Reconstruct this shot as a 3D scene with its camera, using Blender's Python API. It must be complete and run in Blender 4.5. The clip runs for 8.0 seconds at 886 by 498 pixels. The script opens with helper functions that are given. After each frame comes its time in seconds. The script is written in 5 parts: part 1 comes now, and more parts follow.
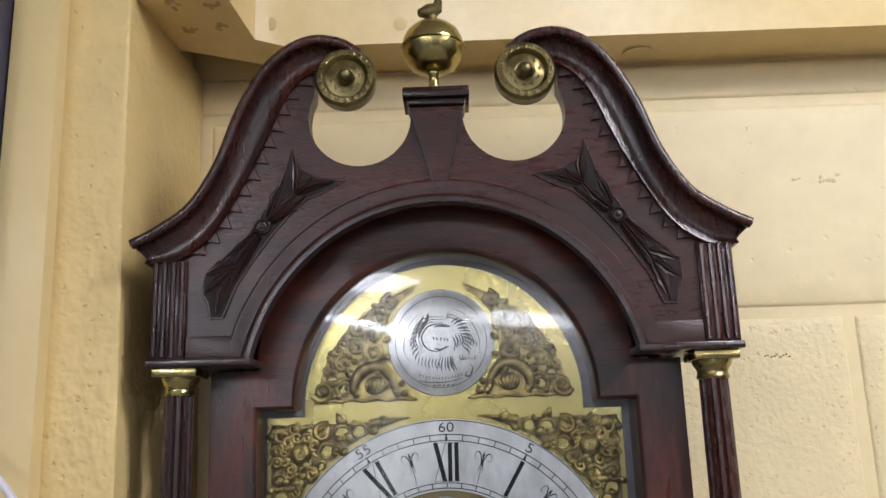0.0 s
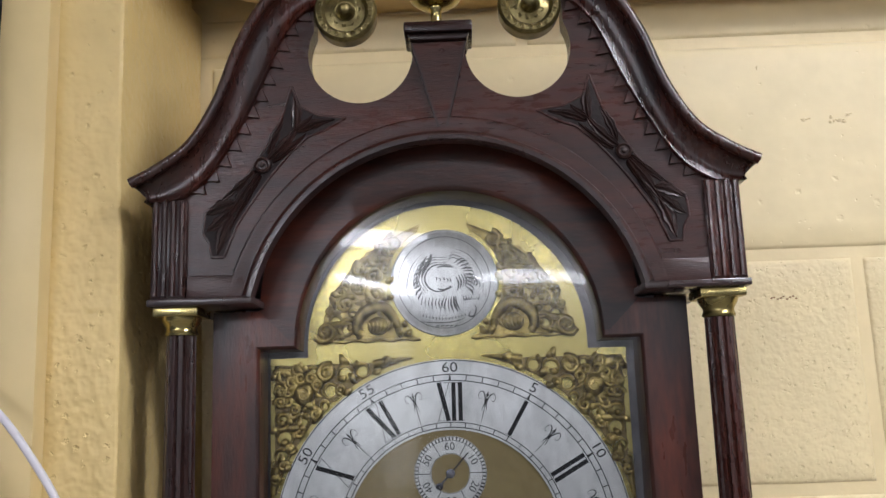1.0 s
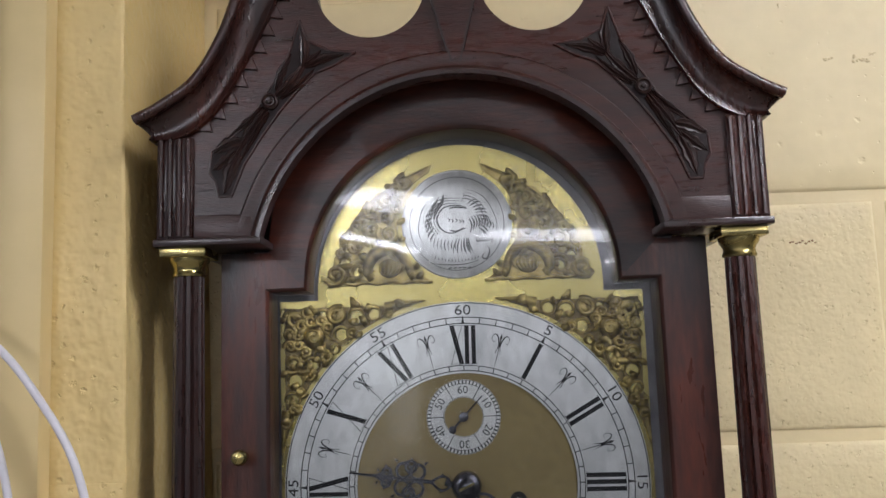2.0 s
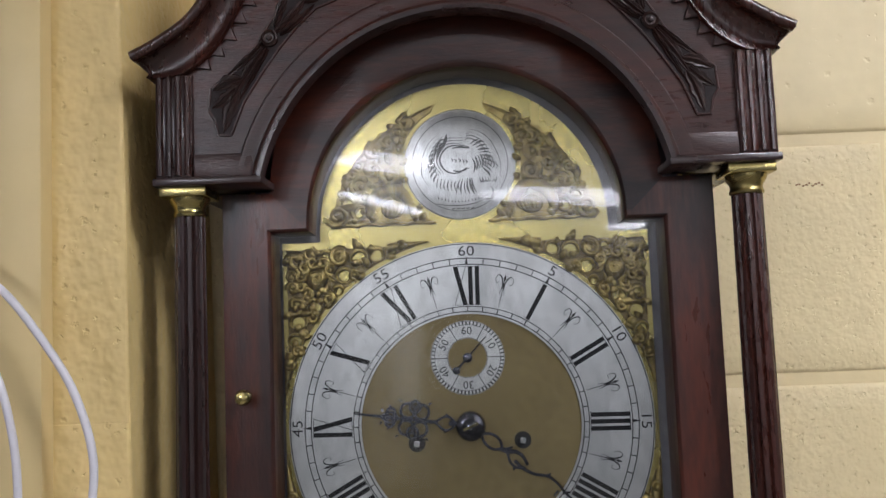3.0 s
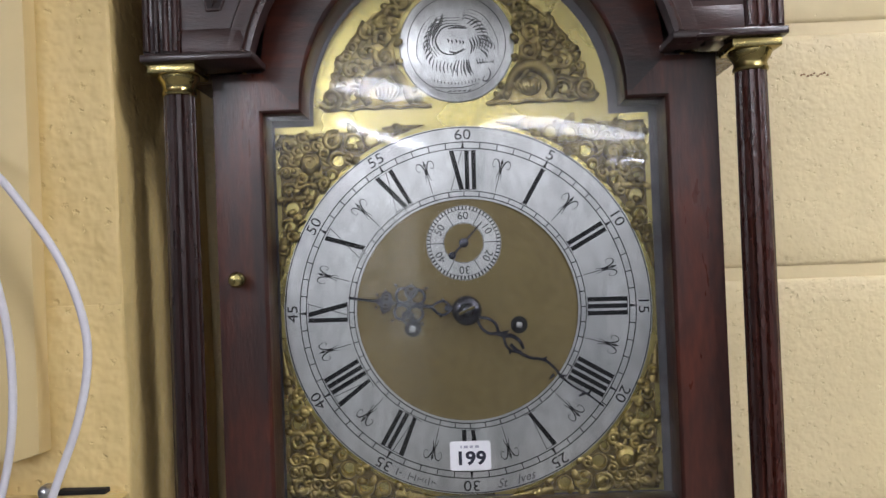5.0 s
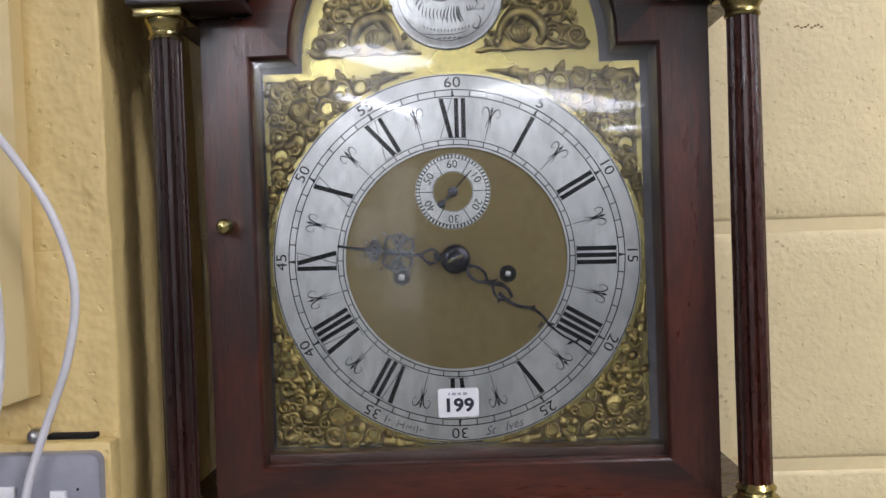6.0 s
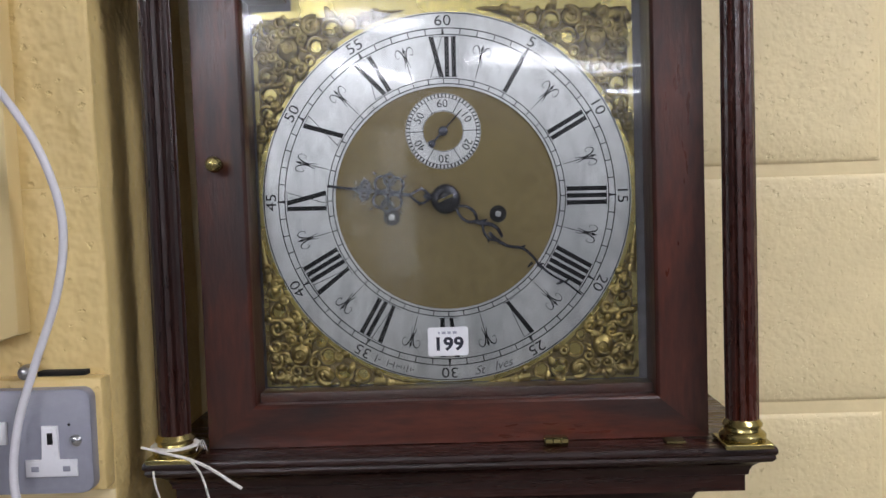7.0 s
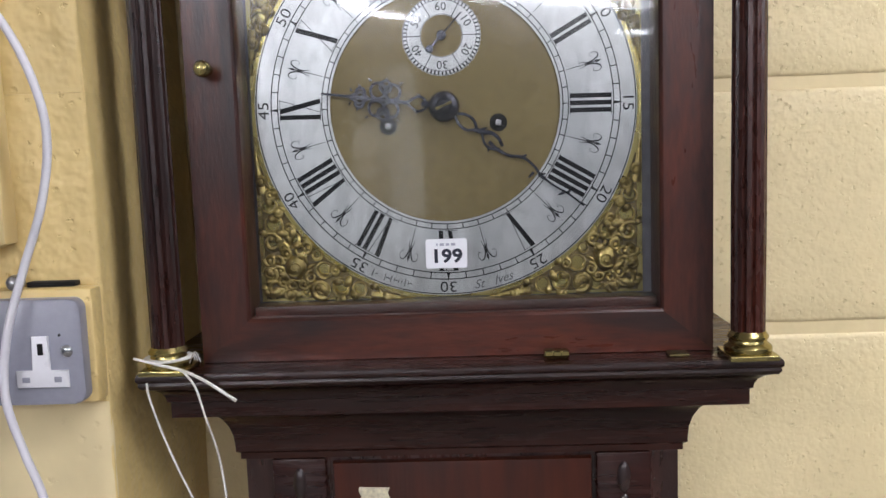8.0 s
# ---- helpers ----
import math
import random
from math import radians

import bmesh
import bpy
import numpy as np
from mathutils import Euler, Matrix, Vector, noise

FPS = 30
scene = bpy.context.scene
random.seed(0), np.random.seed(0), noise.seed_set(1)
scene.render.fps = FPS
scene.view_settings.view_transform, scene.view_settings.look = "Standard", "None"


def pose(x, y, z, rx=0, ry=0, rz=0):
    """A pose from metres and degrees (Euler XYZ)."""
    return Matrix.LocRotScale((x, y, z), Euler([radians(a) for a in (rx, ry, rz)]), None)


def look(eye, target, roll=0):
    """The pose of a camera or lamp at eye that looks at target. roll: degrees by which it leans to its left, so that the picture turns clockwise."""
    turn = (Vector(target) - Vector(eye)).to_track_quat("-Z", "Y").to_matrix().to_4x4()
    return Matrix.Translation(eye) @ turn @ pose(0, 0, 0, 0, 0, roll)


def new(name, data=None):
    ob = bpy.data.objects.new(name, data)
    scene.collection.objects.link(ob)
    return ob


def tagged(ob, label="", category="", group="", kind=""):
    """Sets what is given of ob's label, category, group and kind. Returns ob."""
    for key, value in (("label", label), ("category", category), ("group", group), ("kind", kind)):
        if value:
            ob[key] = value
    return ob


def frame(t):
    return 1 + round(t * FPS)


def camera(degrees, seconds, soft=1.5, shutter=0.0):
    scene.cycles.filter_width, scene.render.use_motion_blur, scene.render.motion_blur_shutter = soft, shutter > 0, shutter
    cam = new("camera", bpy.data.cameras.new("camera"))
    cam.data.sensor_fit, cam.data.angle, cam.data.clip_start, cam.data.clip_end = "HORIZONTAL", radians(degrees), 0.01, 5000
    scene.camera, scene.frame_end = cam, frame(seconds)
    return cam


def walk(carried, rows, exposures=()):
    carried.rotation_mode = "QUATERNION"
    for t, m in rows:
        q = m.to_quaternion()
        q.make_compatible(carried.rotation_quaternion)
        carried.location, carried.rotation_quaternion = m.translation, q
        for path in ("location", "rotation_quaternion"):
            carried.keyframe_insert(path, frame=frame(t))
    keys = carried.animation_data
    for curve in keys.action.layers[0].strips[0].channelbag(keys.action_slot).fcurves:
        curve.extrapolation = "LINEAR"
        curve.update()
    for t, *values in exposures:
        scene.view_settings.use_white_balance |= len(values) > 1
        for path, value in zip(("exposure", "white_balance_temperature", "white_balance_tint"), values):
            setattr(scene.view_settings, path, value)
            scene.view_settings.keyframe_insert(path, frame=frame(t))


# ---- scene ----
cam = camera(55.0, 8.0, soft=1.5)
PATH = [
    (0, (0.011, -0.752, 1.825), (-0.007, 1.196, 2.274), -1.9),
    (0.5, (0.011, -0.747, 1.818), (-0.015, 1.211, 2.225), -2.0),
    (1, (0.013, -0.74, 1.81), (-0.023, 1.228, 2.166), -2.0),
    (1.5, (0.009, -0.729, 1.803), (-0.037, 1.246, 2.115), -1.9),
    (3, (0.002, -0.711, 1.778), (-0.053, 1.28, 1.959), -2.2),
    (3.5, (0.003, -0.709, 1.768), (-0.055, 1.285, 1.912), -2.2),
    (4, (0.001, -0.705, 1.756), (-0.055, 1.292, 1.864), -2.1),
    (4.5, (0.001, -0.7, 1.745), (-0.057, 1.298, 1.814), -2.2),
    (6, (0.009, -0.696, 1.716), (-0.047, 1.303, 1.684), -2.0),
    (6.5, (0.01, -0.695, 1.706), (-0.03, 1.303, 1.635), -1.9),
    (7, (0.012, -0.696, 1.693), (-0.034, 1.301, 1.586), -1.9),
    (7.5, (0.016, -0.688, 1.675), (-0.042, 1.304, 1.509), -1.9),
    (8, (0.019, -0.678, 1.662), (-0.052, 1.308, 1.434), -2.0),
]
walk(cam, [(t, look(eye, target, roll)) for t, eye, target, roll in PATH],
     [(0.0, 0.14), (1.0, 0.07), (1.5, -0.04), (3.0, -0.16), (3.5, -0.08), (4.5, -0.02), (6.0, -0.08), (7.0, -0.12), (7.5, -0.11), (8.0, 0.13)])

from mathutils.geometry import tessellate_polygon

# ---- light ----
world = bpy.data.worlds.new("world")
world.use_nodes = True
world.node_tree.nodes["Background"].inputs[0].default_value = (0.5, 0.5, 0.5, 1)
world.node_tree.nodes["Background"].inputs[1].default_value = 0.02
scene.world = world
LAMP = 45.0


# ---- materials ----
def mat(name, base, rough=0.5, metal=0.0, dark=None, scale=8.0, stretch=(1, 1, 1), amount=0.5, bump=0.0, bump_scale=60.0,
        bump_stretch=(1, 1, 1), coat=0.0, fine=0.25, per_object=0.0, rough_var=0.15, distortion=0.4, spec=0.5, crackle=0.0):
    """A surface with a broad variation towards the colour dark, a fine grain, and relief."""
    m = bpy.data.materials.new(name)
    m.use_nodes = True
    nt = m.node_tree
    n, l = nt.nodes, nt.links
    b = n["Principled BSDF"]
    dark = dark or tuple(c * 0.6 for c in base)
    tc = n.new("ShaderNodeTexCoord")

    def mapped(sc):
        mp = n.new("ShaderNodeMapping")
        mp.inputs["Scale"].default_value = sc
        l.new(tc.outputs["Object"], mp.inputs["Vector"])
        return mp.outputs[0]

    def noise_at(sc, size, detail=4.0, dist=0.0):
        t = n.new("ShaderNodeTexNoise")
        t.inputs["Scale"].default_value = size
        t.inputs["Detail"].default_value = detail
        t.inputs["Distortion"].default_value = dist
        l.new(mapped(sc), t.inputs["Vector"])
        return t.outputs["Fac"]

    broad = noise_at(stretch, scale, 5.0, distortion)
    grain = noise_at(stretch, scale * 9.0, 3.0)
    ramp = n.new("ShaderNodeValToRGB")
    ramp.color_ramp.elements[0].position, ramp.color_ramp.elements[1].position = 0.36, 0.66
    l.new(broad, ramp.inputs[0])
    mul = n.new("ShaderNodeMath")
    mul.operation = "MULTIPLY"
    mul.inputs[1].default_value = amount
    l.new(ramp.outputs[0], mul.inputs[0])
    mix = n.new("ShaderNodeMix")
    mix.data_type = "RGBA"
    mix.inputs[6].default_value, mix.inputs[7].default_value = (*base, 1), (*dark, 1)
    l.new(mul.outputs[0], mix.inputs[0])
    val = n.new("ShaderNodeMapRange")
    val.inputs["From Min"].default_value, val.inputs["From Max"].default_value = 0.25, 0.75
    val.inputs["To Min"].default_value, val.inputs["To Max"].default_value = 1 - fine, 1 + fine
    l.new(grain, val.inputs[0])
    hsv = n.new("ShaderNodeHueSaturation")
    l.new(mix.outputs[2], hsv.inputs["Color"])
    if per_object:
        info = n.new("ShaderNodeObjectInfo")
        var = n.new("ShaderNodeMapRange")
        var.inputs["To Min"].default_value, var.inputs["To Max"].default_value = 1 - per_object, 1 + per_object
        l.new(info.outputs["Random"], var.inputs[0])
        both = n.new("ShaderNodeMath")
        both.operation = "MULTIPLY"
        l.new(val.outputs[0], both.inputs[0])
        l.new(var.outputs[0], both.inputs[1])
        l.new(both.outputs[0], hsv.inputs["Value"])
    else:
        l.new(val.outputs[0], hsv.inputs["Value"])
    l.new(hsv.outputs[0], b.inputs["Base Color"])
    rr = n.new("ShaderNodeMapRange")
    rr.inputs["To Min"].default_value, rr.inputs["To Max"].default_value = max(0.02, rough - rough_var), min(1, rough + rough_var)
    l.new(broad, rr.inputs[0])
    if crackle:
        tick = n.new("ShaderNodeMapRange")
        tick.inputs["From Min"].default_value, tick.inputs["From Max"].default_value = 0.35, 0.65
        tick.inputs["To Min"].default_value, tick.inputs["To Max"].default_value = -crackle, crackle
        l.new(noise_at(bump_stretch, bump_scale * 0.4, 3.0), tick.inputs[0])
        worn = n.new("ShaderNodeMath")
        worn.operation, worn.use_clamp = "ADD", True
        l.new(rr.outputs[0], worn.inputs[0])
        l.new(tick.outputs[0], worn.inputs[1])
        l.new(worn.outputs[0], b.inputs["Roughness"])
    else:
        l.new(rr.outputs[0], b.inputs["Roughness"])
    b.inputs["Metallic"].default_value = metal
    b.inputs["Specular IOR Level"].default_value = spec
    b.inputs["Coat Weight"].default_value = coat
    b.inputs["Coat Roughness"].default_value = 0.18
    if bump:
        bp = n.new("ShaderNodeBump")
        bp.inputs["Strength"].default_value = 1.0
        bp.inputs["Distance"].default_value = bump
        l.new(noise_at(bump_stretch, bump_scale, 4.0), bp.inputs["Height"])
        l.new(bp.outputs[0], b.inputs["Normal"])
        l.new(bp.outputs[0], b.inputs["Coat Normal"])
    return m


def pitted_paint(name, base, dark, pit_depth, pit_scale, rough=0.45, lump=1.25, lump_scale=0.85, rarity=0.40):
    """Thick paint on concrete block: soft lumps and sharp little pits."""
    m = mat(name, base, rough, dark=dark, scale=3.0, amount=0.35, fine=0.05, rough_var=0.1, per_object=0.025)
    nt = m.node_tree
    n, l = nt.nodes, nt.links
    tc = n.new("ShaderNodeTexCoord")
    wob = n.new("ShaderNodeTexNoise")
    wob.inputs["Scale"].default_value = pit_scale * 2.5
    l.new(tc.outputs["Object"], wob.inputs["Vector"])
    shift = n.new("ShaderNodeVectorMath")
    shift.operation = "MULTIPLY_ADD"
    shift.inputs[1].default_value = (0.006, 0.006, 0.006)
    l.new(wob.outputs["Color"], shift.inputs[0])
    l.new(tc.outputs["Object"], shift.inputs[2])
    cells = n.new("ShaderNodeTexVoronoi")
    cells.inputs["Scale"].default_value = pit_scale
    l.new(shift.outputs[0], cells.inputs["Vector"])
    pick = n.new("ShaderNodeSeparateColor")
    l.new(cells.outputs["Color"], pick.inputs[0])
    wide = n.new("ShaderNodeMapRange")
    wide.inputs["From Min"].default_value, wide.inputs["From Max"].default_value = rarity, 1.0
    wide.inputs["To Min"].default_value, wide.inputs["To Max"].default_value = 0.08, 0.46
    l.new(pick.outputs[0], wide.inputs[0])
    pits = n.new("ShaderNodeMapRange")
    pits.interpolation_type = "SMOOTHSTEP"
    pits.inputs["From Min"].default_value = 0.0
    l.new(wide.outputs[0], pits.inputs["From Max"])
    l.new(cells.outputs["Distance"], pits.inputs[0])
    soft = n.new("ShaderNodeTexNoise")
    soft.inputs["Scale"].default_value = pit_scale * lump_scale
    soft.inputs["Detail"].default_value = 1.0
    l.new(tc.outputs["Object"], soft.inputs["Vector"])
    total = n.new("ShaderNodeMath")
    total.operation = "MULTIPLY_ADD"
    total.inputs[1].default_value = lump
    l.new(soft.outputs["Fac"], total.inputs[0])
    l.new(pits.outputs[0], total.inputs[2])
    bp = n.new("ShaderNodeBump")
    bp.inputs["Distance"].default_value = pit_depth
    l.new(total.outputs[0], bp.inputs["Height"])
    l.new(bp.outputs[0], n["Principled BSDF"].inputs["Normal"])
    return m


def emitter(name, colour, strength):
    m = bpy.data.materials.new(name)
    m.use_nodes = True
    b = m.node_tree.nodes["Principled BSDF"]
    b.inputs["Base Color"].default_value = (0.8, 0.8, 0.8, 1)
    b.inputs["Emission Color"].default_value = (*colour, 1)
    b.inputs["Emission Strength"].default_value = strength
    return m


def pane_glass(name):
    """Old window glass: clear, with a slightly wavy gloss."""
    m = bpy.data.materials.new(name)
    m.use_nodes = True
    nt = m.node_tree
    n, l = nt.nodes, nt.links
    n.remove(n["Principled BSDF"])
    clear, gloss, mixed, fres = (n.new("ShaderNodeBsdfTransparent"), n.new("ShaderNodeBsdfGlossy"),
                                 n.new("ShaderNodeMixShader"), n.new("ShaderNodeFresnel"))
    clear.inputs[0].default_value = (0.96, 0.97, 0.96, 1)
    gloss.inputs["Roughness"].default_value = 0.03
    fres.inputs["IOR"].default_value = 1.5
    wav = n.new("ShaderNodeTexNoise")
    wav.inputs["Scale"].default_value = 9.0
    wav.inputs["Detail"].default_value = 1.0
    tc = n.new("ShaderNodeTexCoord")
    l.new(tc.outputs["Object"], wav.inputs["Vector"])
    bp = n.new("ShaderNodeBump")
    bp.inputs["Distance"].default_value = 0.0006
    l.new(wav.outputs["Fac"], bp.inputs["Height"])
    l.new(bp.outputs[0], gloss.inputs["Normal"])
    l.new(fres.outputs[0], mixed.inputs[0])
    l.new(clear.outputs[0], mixed.inputs[1])
    haze, both = n.new("ShaderNodeBsdfGlossy"), n.new("ShaderNodeMixShader")
    haze.inputs["Roughness"].default_value = 0.16
    both.inputs[0].default_value = 0.58
    l.new(gloss.outputs[0], both.inputs[1])
    l.new(haze.outputs[0], both.inputs[2])
    l.new(both.outputs[0], mixed.inputs[2])
    l.new(mixed.outputs[0], n["Material Output"].inputs[0])
    return m


BLOCK = pitted_paint("cream block paint", (0.77, 0.635, 0.365), (0.72, 0.585, 0.315), 0.0011, 190.0, lump=1.1, rarity=0.25)
BLOCK_FLAT = pitted_paint("cream block paint, thick", (0.77, 0.635, 0.365), (0.72, 0.585, 0.315), 0.0006, 75.0, lump=1.0, lump_scale=0.6, rarity=0.72)
JOINT = mat("cream joint paint", (0.76, 0.62, 0.35), 0.5, dark=(0.71, 0.57, 0.305), scale=5, amount=0.3, fine=0.04, bump=0.0006, bump_scale=40)
PIER = pitted_paint("yellow pier paint", (0.73, 0.55, 0.24), (0.67, 0.485, 0.19), 0.0012, 120.0, lump=1.9, lump_scale=0.9, rarity=0.62)
SMOOTH = mat("smooth cream paint", (0.73, 0.57, 0.285), 0.4, dark=(0.68, 0.52, 0.24), scale=4, amount=0.35, fine=0.03, bump=0.0004, bump_scale=14)
SOFFIT = mat("stained cream paint", (0.78, 0.61, 0.31), 0.4, dark=(0.68, 0.48, 0.18), scale=7, amount=0.7, fine=0.04, bump=0.0006, bump_scale=18)
WOOD = mat("dark mahogany", (0.056, 0.0125, 0.0066), 0.29, dark=(0.011, 0.0042, 0.0032), scale=20, stretch=(1, 1, 0.10), amount=0.85,
           bump=0.00028, bump_scale=650, bump_stretch=(1, 1, 0.20), coat=0.10, fine=0.35, rough_var=0.10, spec=0.6, crackle=0.05)
WOODX = mat("dark mahogany, grain across", (0.050, 0.0118, 0.0070), 0.32, dark=(0.012, 0.0046, 0.0036), scale=22, stretch=(0.12, 1, 1), amount=0.85,
            bump=0.00026, bump_scale=760, bump_stretch=(0.22, 1, 1), coat=0.03, fine=0.45, rough_var=0.12, spec=0.5, crackle=0.05)
# Darker copy of the across-grain mahogany for mouldings, finial block and corner strips.
MOULDWOOD = mat("darker mahogany moulding", (0.034, 0.0085, 0.0050), 0.27, dark=(0.010, 0.0040, 0.0032), scale=20, stretch=(0.10, 1, 1), amount=0.85,
                bump=0.00018, bump_scale=500, bump_stretch=(0.08, 1, 1), fine=0.40, rough_var=0.10, spec=0.4, crackle=0.05)
REDWOOD = mat("red mahogany", (0.070, 0.0145, 0.0052), 0.3, dark=(0.022, 0.0060, 0.0034), scale=12, stretch=(1, 1, 0.12), amount=0.9,
              bump=0.00022, bump_scale=420, bump_stretch=(1, 1, 0.08), coat=0.1, fine=0.40, spec=0.4)
DOORWOOD = mat("door mahogany", (0.072, 0.0168, 0.0085), 0.33, dark=(0.012, 0.0044, 0.0034), scale=30, stretch=(0.85, 1, 0.16), amount=0.95,
               bump=0.00022, bump_scale=560, bump_stretch=(1, 1, 0.2), coat=0.12, fine=0.40, spec=0.55, distortion=0.9, rough_var=0.10, crackle=0.03)
DOORRAIL = mat("door mahogany, grain across", (0.080, 0.0175, 0.0082), 0.33, dark=(0.012, 0.0044, 0.0034), scale=30, stretch=(0.16, 1, 0.85), amount=0.95,
               bump=0.00022, bump_scale=560, bump_stretch=(0.2, 1, 1), coat=0.12, fine=0.40, spec=0.55, distortion=0.9, rough_var=0.10, crackle=0.03)
CARVED = mat("blackened carved wood", (0.030, 0.0110, 0.008), 0.40, dark=(0.010, 0.005, 0.004), scale=30, amount=0.8, bump=0.0004, bump_scale=260, spec=0.5)
GROUND = mat("near-black carving ground", (0.010, 0.0060, 0.0058), 0.55, dark=(0.018, 0.009, 0.008), scale=60, amount=0.6, bump=0.0005, bump_scale=250, spec=0.25)
BLACKED = mat("ebonised bead", (0.028, 0.0125, 0.011), 0.3, dark=(0.012, 0.008, 0.008), scale=20, amount=0.6, bump=0.0003, bump_scale=120, coat=0.4)
BRASS = mat("polished brass", (0.45, 0.375, 0.155), 0.24, 1.0, dark=(0.24, 0.19, 0.07), scale=30, amount=0.5, bump=0.00015, bump_scale=200, fine=0.1)
OLDBRASS = mat("tarnished brass", (0.25, 0.205, 0.09), 0.38, 1.0, dark=(0.09, 0.07, 0.03), scale=60, amount=0.8, bump=0.0004, bump_scale=260, fine=0.25)
PLATE = mat("brass dial plate", (0.60, 0.50, 0.19), 0.27, 1.0, dark=(0.40, 0.335, 0.135), scale=12, amount=0.5, bump=0.00008, bump_scale=150, fine=0.06)
MATTED = mat("matted brass", (0.225, 0.175, 0.085), 0.55, 1.0, dark=(0.18, 0.138, 0.065), scale=14, amount=0.5, bump=0.00012, bump_scale=900, fine=0.10, rough_var=0.08)
CAST = mat("cast brass ornament", (0.50, 0.385, 0.14), 0.34, 1.0, dark=(0.15, 0.11, 0.042), scale=90, amount=0.85, bump=0.0003, bump_scale=500, fine=0.25)
OLDCAST = mat("dirty cast brass", (0.25, 0.19, 0.09), 0.48, 1.0, dark=(0.10, 0.075, 0.035), scale=70, amount=0.8, bump=0.0003, bump_scale=400, fine=0.25)
SILVER = mat("silvered brass", (0.68, 0.685, 0.695), 0.34, 0.92, dark=(0.40, 0.405, 0.415), scale=22, stretch=(1, 1, 0.5), amount=0.75, rough_var=0.10, bump=0.00012, bump_scale=220, bump_stretch=(0.12, 1, 1), fine=0.14)
INK = mat("black wax", (0.009, 0.009, 0.010), 0.8, dark=(0.03, 0.03, 0.03), scale=80, amount=0.5, spec=0.08)
THIN_INK = mat("worn black wax", (0.013, 0.013, 0.014), 0.8, dark=(0.05, 0.05, 0.05), scale=120, amount=0.6, spec=0.08)
GREY_INK = mat("faded engraving", (0.10, 0.10, 0.105), 0.75, dark=(0.14, 0.14, 0.14), scale=120, amount=0.7)
BLUED = mat("blued steel", (0.06, 0.062, 0.085), 0.20, 0.9, dark=(0.20, 0.20, 0.23), scale=60, amount=0.6, bump=0.0002, bump_scale=300)
WORNSTEEL = mat("worn steel", (0.20, 0.20, 0.235), 0.22, 1.0, dark=(0.07, 0.07, 0.085), scale=90, amount=0.7, bump=0.0002, bump_scale=300)
STEEL = mat("bright steel", (0.55, 0.55, 0.56), 0.3, 1.0, scale=60, amount=0.5)
HOLE = mat("dark hole", (0.006, 0.005, 0.005), 0.95, scale=20)
# The pane's pale lilac haze is mixed into this grey.
MASK = mat("dusty grey mask, glass haze in colour", (0.19, 0.183, 0.205), 0.5, dark=(0.13, 0.125, 0.14), scale=9, amount=0.6, bump=0.0002, bump_scale=90)
GLASS = pane_glass("old glass")
PAPER = mat("white sticker", (0.82, 0.82, 0.84), 0.5, dark=(0.76, 0.76, 0.79), scale=30, amount=0.4, fine=0.03)
PRINT = mat("navy print", (0.012, 0.014, 0.03), 0.5, scale=40)
PALE_PRINT = mat("pale print", (0.42, 0.42, 0.50), 0.5, scale=40)
OLDPAPER = mat("aged paper", (0.62, 0.56, 0.40), 0.6, dark=(0.50, 0.44, 0.29), scale=40, amount=0.5)
GREYMETAL = mat("grey painted metal", (0.28, 0.28, 0.33), 0.36, dark=(0.235, 0.235, 0.28), scale=25, amount=0.5, bump=0.0001, bump_scale=300, fine=0.05)
WHITEPLASTIC = mat("white plastic", (0.78, 0.77, 0.80), 0.3, dark=(0.70, 0.69, 0.71), scale=30, amount=0.4, fine=0.02)
CABLE = mat("white cable", (0.72, 0.70, 0.74), 0.4, dark=(0.60, 0.58, 0.62), scale=20, amount=0.5, fine=0.04)
STRING = mat("white string", (0.74, 0.71, 0.66), 0.8, dark=(0.52, 0.49, 0.44), scale=300, amount=0.7)
POST = mat("slate painted post", (0.075, 0.07, 0.10), 0.5, dark=(0.05, 0.047, 0.07), scale=8, amount=0.5)
FARWALL = mat("dull far wall", (0.11, 0.115, 0.135), 0.7, dark=(0.07, 0.07, 0.08), scale=1.2, amount=0.7, bump=0.0006, bump_scale=20)
CONCRETE = mat("worn floor", (0.20, 0.184, 0.162), 0.6, dark=(0.14, 0.128, 0.112), scale=2.5, amount=0.6, bump=0.0006, bump_scale=50)
CEILING = mat("dull white ceiling", (0.72, 0.73, 0.77), 0.8, dark=(0.64, 0.65, 0.69), scale=1.5, amount=0.4, fine=0.03, bump=0.0005, bump_scale=30)
PALEDOOR = mat("pale door paint", (0.80, 0.80, 0.78), 0.4, dark=(0.70, 0.70, 0.68), scale=5, amount=0.4, fine=0.04)
LAMPBODY = mat("white lamp body", (0.78, 0.78, 0.76), 0.5, scale=10, amount=0.2, fine=0.02)
GLOW = emitter("lit diffuser", (0.96, 0.97, 1.07), LAMP)
PANE_GLOW = emitter("glowing obscured glass", (0.90, 0.95, 1.0), 1.6)
SOFT_GLOW = emitter("dim diffuser", (0.96, 0.97, 1.07), LAMP * 0.5)


